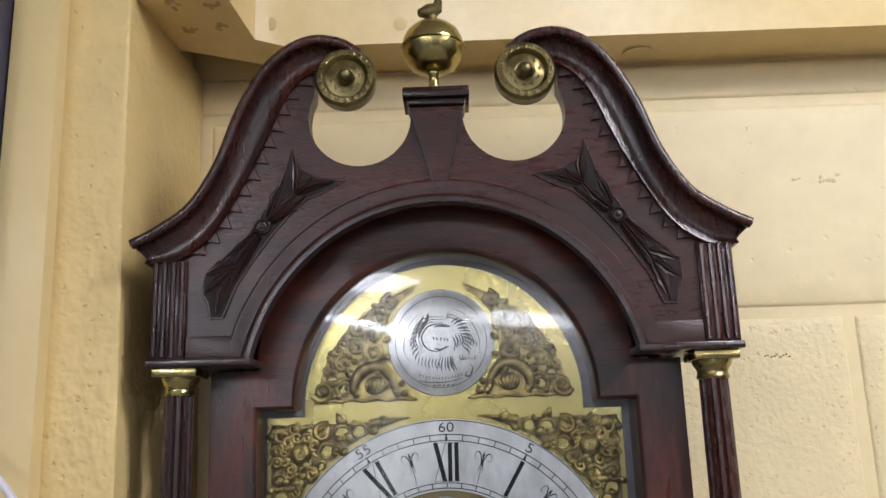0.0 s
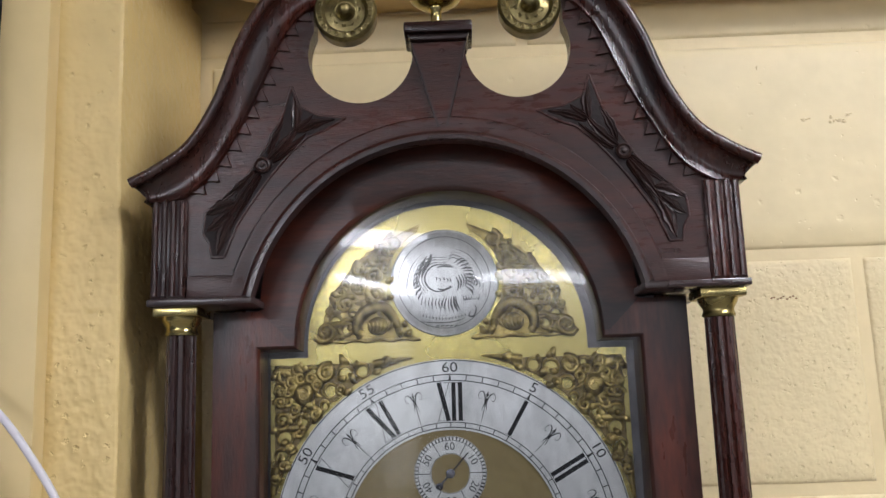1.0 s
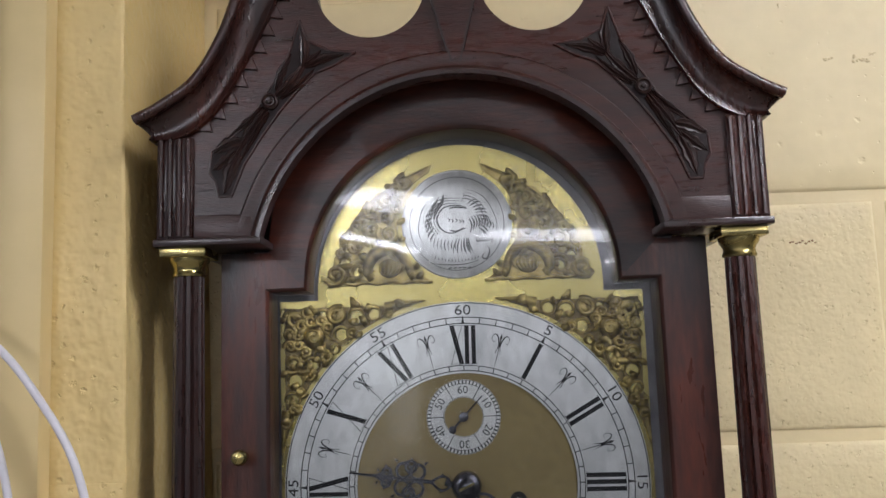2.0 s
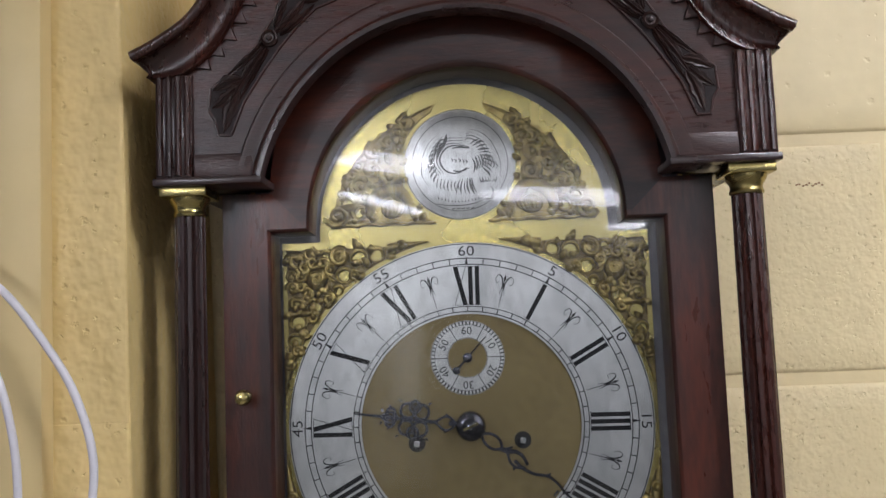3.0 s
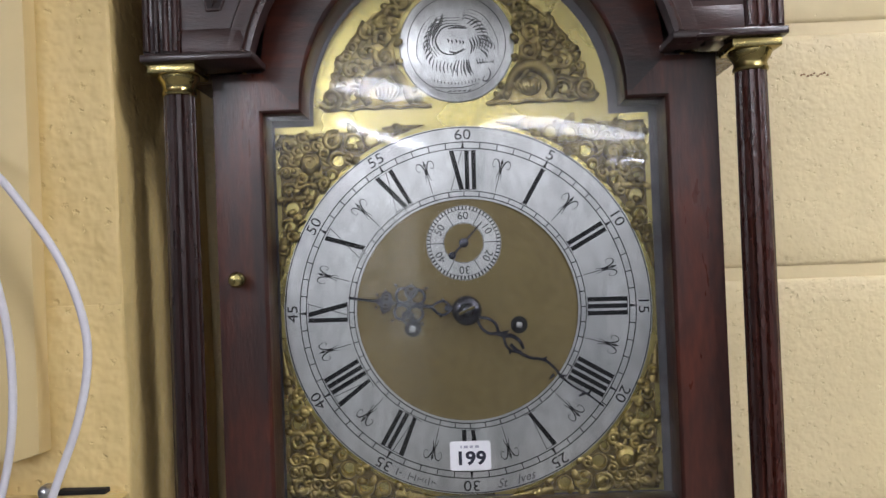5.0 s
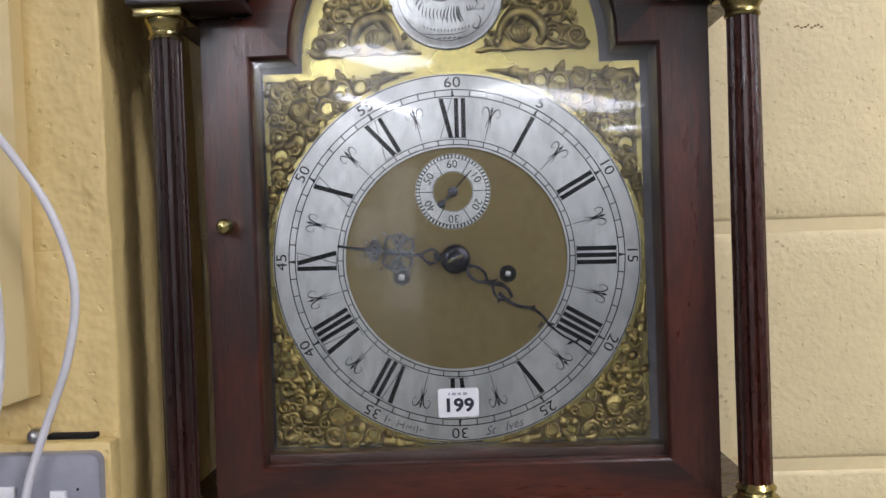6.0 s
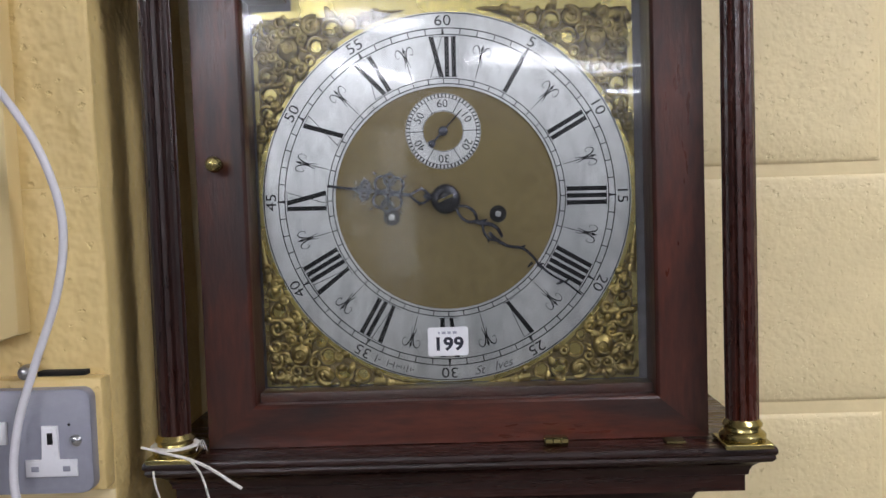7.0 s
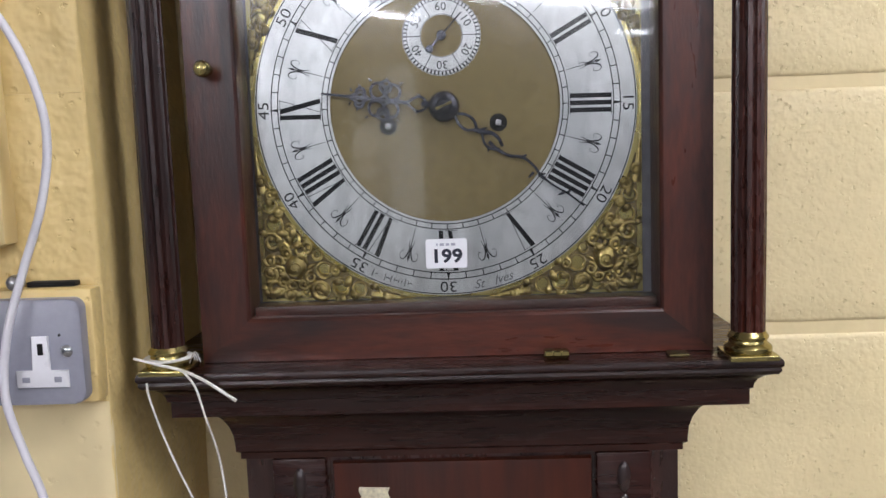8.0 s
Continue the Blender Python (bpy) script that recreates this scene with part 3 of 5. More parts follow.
for a, b in zip(rows, rows[1:]):
    for i in range(len(prof) - 1):
        bm.faces.new((a[i], a[i + 1], b[i + 1], b[i]))
bm.faces.new(rows[0][::-1])
bm.faces.new(rows[-1])
part("arch_moulding", bm, WOODX, hood_front)
bm = annulus(B(), XC, AZ, 0.1592, 0.1625, -0.0772, -0.066, 64, -77.3, 77.3)
part("arch_bead", bm, BLACKED, hood_front, "thin ebonised bead round the arch")
for s in (-1, 1):
    bm = prism(B(), sided([(0.1575, 1.8975), (0.2080, 1.8975), (0.2080, 1.9165), (0.1715, 1.9165), (0.163, 1.914)], s), -0.0722, -0.067, 0.0012)
    part("foot_rail", bm, WOODX, hood_front)
    bm = B()
    x0, x1 = sorted((XC + s * 0.1545, XC + s * 0.2385))
    box(bm, x0, x1, -0.0765, -0.030, 1.8925, 1.8985, 0.0012)
    part("foot_fillet", bm, BLACKED, hood_front)
    # reeded block over the column
    bm = B()
    x0, x1 = sorted((XC + s * 0.2090, XC + s * 0.2372))
    box(bm, x0, x1, -0.0715, -0.050, 1.8987, 1.980, 0.0008)
    for k in range(4):
        u = XC + s * (0.2125 + k * 0.0072)
        tube(bm, [(u, -0.0715, 1.901), (u, -0.0715, 1.9783)], 0.0027, 8)
    part("reeded_block", bm, WOOD, hood_front, "reeded corner block over the column")
    bm = B()
    for k in range(5):
        y = -0.062 + k * 0.009
        tube(bm, [(XC + s * 0.2372, y, 1.901), (XC + s * 0.2372, y, 1.9783)], 0.0027, 6)
    part("side_reeding", bm, WOOD, hood_front)

# swan-neck mouldings
neck = [(0.0, -0.052), (0.0, -0.079), (0.02, -0.0845), (0.06, -0.0882), (0.11, -0.0894), (0.16, -0.0886), (0.20, -0.0860), (0.23, -0.0825), (0.26, -0.0795), (0.33, -0.0768),
        (0.44, -0.0743), (0.58, -0.0725), (0.72, -0.0720), (0.84, -0.0727), (0.93, -0.0739), (0.97, -0.0742), (1.0, -0.0732), (1.0, -0.067)]
for s in (-1, 1):
    bm = B()
    rows = []
    for o, i in zip(outer, inner):
        rows.append([bm.verts.new((XC + s * (o.x + (i.x - o.x) * t), y, o.y + (i.y - o.y) * t)) for t, y in neck])
    for a, b in zip(rows, rows[1:]):
        for k in range(len(neck) - 1):
            bm.faces.new((a[k], a[k + 1], b[k + 1], b[k]))
        bm.faces.new((a[-1], a[0], b[0], b[-1]))
    bm.faces.new(rows[0])
    bm.faces.new(rows[-1][::-1])
    # the return along the side of the hood
    a0 = []
    for t, y in neck:
        out = (-(y) - 0.0675) / 0.0215
        a0.append((0.2375 + out * 0.0145, 1.977 + (1 - t) * 0.016))
    va = [bm.verts.new((XC + s * u, -0.0845 + 0.012 * (1 - (u - 0.236) / 0.016), z)) for u, z in a0]
    vb = [bm.verts.new((XC + s * u, 0.12, z)) for u, z in a0]
    for k in range(len(a0) - 1):
        bm.faces.new((va[k], va[k + 1], vb[k + 1], vb[k]))
    bmesh.ops.recalc_face_normals(bm, faces=bm.faces)
    part("swan_neck", bm, WOOD, hood_front, "swan-neck moulding with a rounded dark edge", 50)
    bm = B()
    line = [o + (i - o) * 0.115 for o, i in zip(outer, inner)]
    tube(bm, [(XC + s * p.x, -0.0856, p.y) for p in line], lambda t: 0.0044, 14)
    part("neck_bead", bm, WOOD, hood_front, "dark rounded bead along the swan neck", 60)
    # saw-tooth border under the moulding: little steps with a level foot
    walked = [0.0]
    for a, b in zip(inner, inner[1:]):
        walked.append(walked[-1] + (b - a).length)

    def along(q):
        k = max(i for i, w in enumerate(walked[:-1]) if w <= q)
        return inner[k] + (inner[k + 1] - inner[k]) * (q - walked[k]) / (walked[k + 1] - walked[k])

    for k in range(12):
        low, high = along(0.0335 + 0.0157 * k), along(0.0335 + 0.0157 * k + 0.0150)
        tip = (min(high.x, low.x - 0.0105), low.y - 0.0012)
        tri = [(low.x + 0.003, low.y + 0.0005), tip, (high.x + 0.003, high.y + 0.001)]
        part("saw_tooth", prism(B(), sided(tri, s), HF - 0.0024, HF + 0.001, 0.0003), WOODX, hood_front, "", 20)

    # carved leaf spray in the spandrel
    def leaf(bm, a, b, w, bend=0.0, lobes=3, h=0.0030):
        """A carved leaf with a lobed edge, a raised rib and hollow sides."""
        a, b = Vector(a), Vector(b)
        d = (b - a).normalized()
        n = Vector((-d.y, d.x))
        L = (b - a).length
        rows = []
        for k in range(13):
            t = k / 12
            ww = w * (math.sin(math.pi * min(1, 0.10 + t * 0.9)) ** 0.8) * (0.78 + 0.30 * abs(math.sin(math.pi * lobes * t))) if k < 12 else 0.0003
            c = a + d * L * t + n * bend * math.sin(math.pi * t)
            lift = 0.45 + 0.55 * math.sin(math.pi * min(1, t + 0.15))
            row = []
            for q, e in ((1.0, 0.06), (0.72, 0.62), (0.34, 0.30), (0.0, 1.0), (-0.34, 0.30), (-0.72, 0.62), (-1.0, 0.06)):
                p = c + n * ww * q
                row.append(bm.verts.new((XC + s * p.x, HF - 0.0004 - h * e * lift, p.y)))
            rows.append(row)
        for a, b in zip(rows, rows[1:]):
            for i in range(6):
                bm.faces.new((a[i], a[i + 1], b[i + 1], b[i]))

    bm = B()
    ground = [(0.1235, 2.0735), (0.1175, 2.056), (0.101, 2.0475), (0.079, 2.045), (0.096, 2.035), (0.111, 2.0295), (0.126, 2.0155), (0.1405, 1.9985),
              (0.154, 1.980), (0.169, 1.957), (0.179, 1.9315), (0.189, 1.9315), (0.1915, 1.944), (0.196, 1.951), (0.1945, 1.969), (0.183, 1.9755), (0.171, 1.9855),
              (0.158, 2.0015), (0.1475, 2.019), (0.137, 2.034), (0.131, 2.050)]
    # Flat plate, not cut in: near-black colour stands for the sunk ground's darkness.
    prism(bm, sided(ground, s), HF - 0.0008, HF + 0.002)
    part("carved_ground", bm, GROUND, hood_front, "near-black flat ground that makes the carving look sunk")
    bm = B()
    rim = ground + ground[:1]
    for a, b in zip(rim, rim[1:]):
        tube(bm, [(XC + s * a[0], HF - 0.0004, a[1]), (XC + s * b[0], HF - 0.0004, b[1])], 0.0011, 6)
    part("carved_rim", bm, WOODX, hood_front, "crisp cut edge round the carving", 50)
    for a, b, w, bend in (((0.121, 2.036), (0.1225, 2.066), 0.0048, 0.002), ((0.119, 2.034), (0.088, 2.0435), 0.0042, -0.002), ((0.120, 2.037), (0.1065, 2.0480), 0.0040, 0.0015),
                          ((0.144, 2.011), (0.118, 2.040), 0.0048, 0.002), ((0.143, 2.016), (0.1305, 2.046), 0.0042, -0.0015), ((0.1395, 2.009), (0.112, 2.0325), 0.0034, 0.001),
                          ((0.150, 2.002), (0.177, 1.962), 0.0046, 0.001), ((0.153, 2.003), (0.182, 1.978), 0.0034, -0.001), ((0.149, 1.998), (0.172, 1.958), 0.0028, 0.001),
                          ((0.170, 1.976), (0.1930, 1.967), 0.0062, 0.0015), ((0.175, 1.968), (0.1935, 1.953), 0.0055, -0.001), ((0.173, 1.966), (0.1845, 1.934), 0.0062, 0.0012)):
        bm = B()
        leaf(bm, a, b, w, bend)
        bmesh.ops.recalc_face_normals(bm, faces=bm.faces)
        part("carved_leaf", bm, CARVED, hood_front, "", 45)
    bm = lathe(B(), [(0.0066, 0.0005), (0.0066, 0.0036), (0.0050, 0.0050), (0.0038, 0.0036), (0.0024, 0.0036), (0.0018, 0.0050), (0.0006, 0.0054)], (XC + s * 0.1475, HF, 2.0065), "Y", 20)
    part("carved_boss", bm, CARVED, hood_front)

    # brass roundel at the end of the scroll
    cx, cz = XC + s * 0.0755, 2.1285
    bm = lathe(B(), [(0.0242, 0.0000), (0.0252, 0.0018), (0.0252, 0.0110), (0.0260, 0.0130), (0.0258, 0.0155), (0.0237, 0.0180), (0.0196, 0.0182), (0.0177, 0.0162), (0.0165, 0.0138),
                     (0.0124, 0.0145), (0.0088, 0.0160), (0.0072, 0.0155), (0.0064, 0.0170), (0.0057, 0.0210), (0.0041, 0.0235), (0.0012, 0.0248)], (cx, HF - 0.006, cz), "Y", 40)
    roundel = part("roundel", bm, OLDBRASS, clock, "round pressed brass rosette at the scroll end")
    for k in range(20):
        a = 2 * math.pi * k / 20
        bm = lathe(B(), [(0.0024, -0.0006), (0.0024, 0.0009), (0.0016, 0.0013), (0.0011, 0.0004), (0.0008, 0.0004), (0.0004, 0.0010)], (cx + 0.0210 * math.cos(a), HF - 0.0236, cz + 0.0210 * math.sin(a)), "Y", 8)
        part("floret", bm, OLDBRASS, roundel)
    for k in range(10):
        a = 2 * math.pi * (k + 0.3) / 10
        bm = lathe(B(), [(0.0021, -0.0012), (0.0021, 0.0008), (0.0014, 0.0013), (0.0009, 0.0005), (0.0005, 0.0011)], (cx + 0.0112 * math.cos(a), HF - 0.0200, cz + 0.0112 * math.sin(a)), "Y", 8)
        part("floret", bm, OLDBRASS, roundel)

# keystone, plinth block and finial
bm = prism(B(), [(XC - 0.0225, 2.107), (XC + 0.0225, 2.107), (XC + 0.0045, 2.032), (XC - 0.0025, 2.032)], HF - 0.0035, HF + 0.001, 0.0006)
part("keystone", bm, WOODX, hood_front, "tapered keystone block", 15)
for x0, x1 in ((-0.0225, -0.0025), (0.0225, 0.0045)):
    bm = ribbon(B(), [(XC + x0, 2.1065), (XC + x1, 2.033)], 0.0018, HF - 0.0044, HF)
    part("keystone_edge", bm, BLACKED, hood_front)
bm = B()
prism(bm, [(XC - 0.0235, 2.1075), (XC + 0.0235, 2.1075), (XC + 0.0255, 2.113), (XC - 0.0255, 2.113)], HF - 0.0075, HF + 0.026, 0.0008)
box(bm, XC - 0.0285, XC + 0.0285, HF - 0.0115, HF + 0.030, 2.113, 2.1225, 0.0015)
part("finial_block", bm, MOULDWOOD, hood_front, "moulded dark block under the finial")
FX, FY = XC - 0.0015, HF + 0.012
bm = lathe(B(), [(0.0125, 2.1226), (0.0125, 2.1245), (0.0085, 2.1262), (0.0052, 2.1295), (0.0045, 2.135), (0.0050, 2.1405), (0.0064, 2.1425), (0.0064, 2.1440), (0.0052, 2.1455)], (FX, FY, 0), "Z", 24)
finial = part("finial", bm, BRASS, clock, "polished brass ball finial topped by a small cast figure")
bm = lathe(B(), [(0.0052, 2.1440), (0.0135, 2.1460), (0.0205, 2.1509), (0.0250, 2.1578), (0.0270, 2.1651), (0.0272, 2.1675), (0.0286, 2.1682), (0.0286, 2.1699), (0.0272, 2.1706),
                 (0.0262, 2.1763), (0.0232, 2.1827), (0.0180, 2.1879), (0.0105, 2.1916), (0.0050, 2.1926)], (FX, FY, 0), "Z", 40)
part("finial_ball", bm, BRASS, finial, "two-part brass ball with a seam ridge")
bm = lathe(B(), [(0.0048, 2.1923), (0.0052, 2.1950), (0.0046, 2.1995), (0.0060, 2.2015)], (FX, FY, 0), "Z", 16)
tube(bm, [(FX - 0.011, FY - 0.004, 2.2010), (FX - 0.003, FY, 2.2040), (FX + 0.005, FY, 2.2075), (FX + 0.006, FY, 2.2145)], lambda t: 0.0055 * (0.35 + math.sin(math.pi * min(0.9, t + 0.1))), 10)
part("finial_top", bm, OLDBRASS, finial, "small dark cast ornament, a plain rounded shape")

# columns
for s in (-1, 1):
    cx, cy = XC + s * 0.2165, -0.0545
    bm = lathe(B(), [(0.0122, 1.522), (0.0124, 1.60), (0.0121, 1.75), (0.0115, 1.874)], (cx, cy, 0), "Z", 96, 12, 0.0020)
    column = part("column", bm, WOOD, clock, "slender fluted mahogany column with brass capital")
    bm = lathe(B(), [(0.0118, 1.8700), (0.0128, 1.8705), (0.0132, 1.8722), (0.0124, 1.8738), (0.0120, 1.8760), (0.0130, 1.8785), (0.0150, 1.8812), (0.0158, 1.8832), (0.0158, 1.8850)], (cx, cy, 0), "Z", 32)
    box(bm, cx - 0.0180, cx + 0.0180, cy - 0.0180, cy + 0.0180, 1.8850, 1.8922, 0.0008)
    part("capital", bm, BRASS, column, "turned brass capital")
    bm = lathe(B(), [(0.0165, 1.5078), (0.0172, 1.5092), (0.0172, 1.5120), (0.0160, 1.5135), (0.0138, 1.5150), (0.0132, 1.5172), (0.0146, 1.5184), (0.0148, 1.5200), (0.0136, 1.5216), (0.0122, 1.5235)], (cx, cy, 0), "Z", 32)
    box(bm, cx - 0.0178, cx + 0.0178, cy - 0.0100 - 0.0078, cy + 0.0178, 1.5038, 1.5078, 0.0008)
    part("column_base", bm, BRASS, column, "turned brass column base")

# hood door with its arched opening
def opening(hw, ar, z0, zs, zc, n=33):
    """A break-arch outline: half width, radius of the arch, foot, shoulder, centre of the arch."""
    return [(-hw, z0), (hw, z0), (hw, zs), (ar, zs)] + [(ar * math.cos(radians(a)), zc + ar * math.sin(radians(a))) for a in np.linspace(0, 180, n)] + [(-ar, zs), (-hw, zs)]


inn = opening(0.1582, 0.1268, 1.5375, 1.8585, 1.8625)
out = opening(0.1972, 0.158, 1.5040, 1.8905, 1.8905)
bm = B()
steps = [(inn, DF + 0.031, 0.995), (inn, DF + 0.0030, 1.0), (inn, DF + 0.0012, 1.006), (inn, DF, 1.016)]
rings = []
for pts, y, k in steps:
    rings.append([bm.verts.new((XC - 0.0005 + x * k, y, 1.70 + (z - 1.70) * k)) for x, z in pts])
for y in (DF, DF + 0.031):
    rings.append([bm.verts.new((XC + x, y, z)) for x, z in out])
n = len(inn)
for a, b in list(zip(rings, rings[1:])) + [(rings[-1], rings[0])]:
    for i in range(n):
        j = (i + 1) % n
        bm.faces.new((a[i], a[j], b[j], b[i]))
bmesh.ops.recalc_face_normals(bm, faces=bm.faces)
hood_door = part("hood_door", bm, DOORWOOD, clock, "closed glazed mahogany hood door", 25)
hood_door.data.materials.append(DOORRAIL)
for face in hood_door.data.polygons:
    if abs(face.center.x - XC) < 0.150 or face.center.z > 1.90:
        face.material_index = 1
bm = prism(B(), [(XC + x * 1.02, 1.70 + (z - 1.70) * 1.015) for x, z in inn], DF + 0.0075, DF + 0.0095)
pane = part("pane", bm, GLASS, hood_door, "old clear glass, slightly hazy", 0)
pane.visible_shadow = False
bm = lathe(B(), [(0.0042, 0.0), (0.0042, 0.004), (0.0032, 0.006), (0.0050, 0.008), (0.0064, 0.011), (0.0062, 0.0145), (0.0045, 0.017), (0.001, 0.018)], (-0.1765, DF, 1.7285), "Y", 20)
part("knob", bm, BRASS, hood_door, "small brass knob")
bm = box(B(), 0.0700, 0.0885, -0.0475, -0.0385, 1.5042, 1.5100, 0.0012)
for k in range(3):
    tube(bm, [(0.0712 + k * 0.006, -0.0480, 1.5070), (0.0762 + k * 0.006, -0.0480, 1.5070)], 0.0034, 8)
part("catch", bm, BRASS, hood_door, "small brass catch at the foot of the door")
bm = box(B(), 0.163, 0.178, -0.052, -0.038, 1.5037, 1.5058, 0.0006)
part("ledge_plate", bm, OLDBRASS, clock, "small worn brass plate on the ledge")

bm = box(B(), XC - 0.157, XC + 0.157, DF + 0.0100, -0.0022, 1.5362, 1.5452, 0.0008)
part("glass_sill", bm, DOORRAIL, hood_door)

# ---- the dial ----
DX, DZ, TURN = 0.0, 1.6970, 0.6


def polar(r, deg):
    a = radians(deg + TURN)
    return (DX + r * math.sin(a), DZ + r * math.cos(a))


bm = B()
box(bm, -0.176, 0.182, 0.0030, 0.0120, 1.512, 2.0)
part("dial_mask", bm, MASK, clock, "dusty grey surround behind the glass, paled for glass haze")
plate_outline = opening(0.1535, 0.1210, 1.5455, 1.8525, 1.8625)
bm = prism(B(), [(x + 0.0002, z) for x, z in plate_outline], 0.0004, 0.0028)
dial = part("dial_plate", bm, PLATE, clock, "arched brass dial plate", 0)
bm = lathe(B(), [(0.0920, 0.0), (0.0920, 0.0006)], (DX, 0.0, DZ), "Y", 96)
part("dial_centre", bm, MATTED, dial, "matted brown brass centre", 0)
bm = annulus(B(), DX, DZ, 0.0905, 0.1500, -0.0024, -0.0003, 144)
ring = part("chapter_ring", bm, SILVER, clock, "silvered chapter ring with black numerals")
Y0, Y1 = -0.00262, -0.00235


# minute tracks
bm = B()
for r, w in ((0.1318, 0.0008), (0.1370, 0.0008), (0.0968, 0.0007), (0.0925, 0.0008), (0.1490, 0.0008)):
    annulus(bm, DX, DZ, r - w / 2, r + w / 2, Y0, Y1, 120)
for k in range(60):
    ribbon(bm, [polar(0.1318, k * 6), polar(0.1370, k * 6)], 0.0008, Y0, Y1)
for k in range(48):
    ribbon(bm, [polar(0.0925, k * 7.5), polar(0.0968, k * 7.5)], 0.0008, Y0, Y1)
for k in range(12):
    ribbon(bm, [polar(0.1318, k * 30), polar(0.1382, k * 30)], lambda t: 0.0022 * (1 - t) + 0.0004, Y0 - 0.00005, Y1)
part("minute_track", bm, THIN_INK, ring, "", 0)


def roman(bm, text, deg):
    """A roman numeral standing on the inner track: thick and thin strokes."""
    r0, r1 = 0.0980, 0.1300
    wide = {"I": 0.0056, "V": 0.0105, "X": 0.0115}
    width = sum(wide[c] for c in text)
    pos = -width / 2

    def at(u, r):
        a = radians(deg + TURN)
        return (DX + r * math.sin(a) + u * math.cos(a), DZ + r * math.cos(a) - u * math.sin(a))

    for c in text:
        w = wide[c]
        if c == "I":
            ribbon(bm, [at(pos + w / 2, r0), at(pos + w / 2, r1)], 0.0036, Y0, Y1)
        elif c == "V":
            ribbon(bm, [at(pos + 0.0018, r1), at(pos + w / 2 + 0.001, r0)], lambda t: 0.0040 - 0.0022 * max(0.0, t - 0.6), Y0, Y1)
            ribbon(bm, [at(pos + w - 0.001, r1), at(pos + w / 2 + 0.001, r0)], 0.0005, Y0, Y1)
        else:
            ribbon(bm, [at(pos + 0.0018, r1), at(pos + w - 0.0018, r0)], 0.0038, Y0, Y1)
            ribbon(bm, [at(pos + w - 0.001, r1), at(pos + 0.001, r0)], 0.0005, Y0, Y1)
        pos += w
    ribbon(bm, [at(-width / 2, r1), at(width / 2, r1)], 0.0004, Y0, Y1)
    ribbon(bm, [at(-width / 2, r0), at(width / 2, r0)], 0.0004, Y0, Y1)
    return bm


for k, text in enumerate(("XII", "I", "II", "III", "IIII", "V", "VI", "VII", "VIII", "IX", "X", "XI")):
    part("numeral", roman(B(), text, k * 30), INK, ring, "", 0)
for k in range(12):
    deg = k * 30
    r = 0.1427
    x, z = polar(r, deg)
    m = Matrix.Translation((x, Y0 + 0.0001, z)) @ Matrix.Rotation(radians(deg + TURN), 4, "Y") @ Matrix.Diagonal((1.18, 1, 1, 1))
    part("minute_figure", letters(str(k * 5 if k else 60), 0.0122, m), THIN_INK, ring, "", 0)


def flourish(bm, deg):
    """The half-hour mark: a stem with two curling loops."""
    a = radians(deg + TURN)

    def at(u, r):
        return (DX + r * math.sin(a) + u * math.cos(a), DZ + r * math.cos(a) - u * math.sin(a))

    ribbon(bm, [at(0, 0.0990), at(0, 0.1240)], lambda t: 0.0004 + 0.0005 * t, Y0, Y1)
    ribbon(bm, [at(0, 0.1205), at(0, 0.1228), at(0, 0.1262)], lambda t: 0.0004 + 0.0018 * math.sin(math.pi * t), Y0 - 0.00003, Y1)
    ribbon(bm, [at(-0.0014, 0.1158), at(0.0014, 0.1158)], 0.0005, Y0, Y1)
    for s in (-1, 1):
        pts = spline([Vector((u * s, q, 0)) for u, q in ((0.0020, 0.1090), (0.0017, 0.1120), (0.0008, 0.1155), (0.0012, 0.1198), (0.0032, 0.1242), (0.0058, 0.1250), (0.0074, 0.1218), (0.0062, 0.1184), (0.0044, 0.1194))], 4)
        ribbon(bm, [at(p.x, p.y) for p in pts], lambda t: 0.0004 + 0.0007 * math.sin(math.pi * min(1, t * 1.25)) ** 2, Y0 - 0.00002, Y1)
    return bm


for k in range(12):
    part("half_hour_mark", flourish(B(), k * 30 + 15), THIN_INK, ring, "", 0)
# signature round the foot: plain strokes for the name, then the town
bm = B()
for a0, a1, w in ((205.2, 204.8, 0.0060), (204.2, 203.4, 0.0009), (201.0, 200.7, 0.0062), (200.5, 199.2, 0.0010), (199.0, 198.6, 0.0050), (197.9, 197.6, 0.0030), (197.4, 196.6, 0.0009), (196.4, 196.1, 0.0030), (195.4, 195.1, 0.0030), (194.3, 194.0, 0.0060), (193.2, 192.9, 0.0030), (192.7, 191.9, 0.0009)):
    annulus(bm, DX, DZ, 0.1435 - w / 2, 0.1435 + w / 2, Y0, Y1, 8, a1 + TURN, a0 + TURN)
part("name_strokes", bm, GREY_INK, ring, "", 0)
for text, deg in (("St", 170.4), ("Ives", 162.4)):
    x, z = polar(0.1437, deg)
    m = Matrix.Translation((x, Y0 + 0.0001, z)) @ Matrix.Rotation(radians(deg + 180 + TURN), 4, "Y")
    part("engraved_word", letters(text, 0.0100, m, 0.45), GREY_INK, ring, "", 0)

# seconds dial
SX, SZ = -0.0008, 1.7515
bm = annulus(B(), SX, SZ, 0.0160, 0.0307, -0.0014, 0.0001, 72)
sec = part("seconds_ring", bm, SILVER, clock, "small silvered seconds ring")
bm = B()
for r in (0.0302, 0.0272, 0.0165):
    annulus(bm, SX, SZ, r - 0.0002, r + 0.0002, -0.0016, -0.0013, 60)
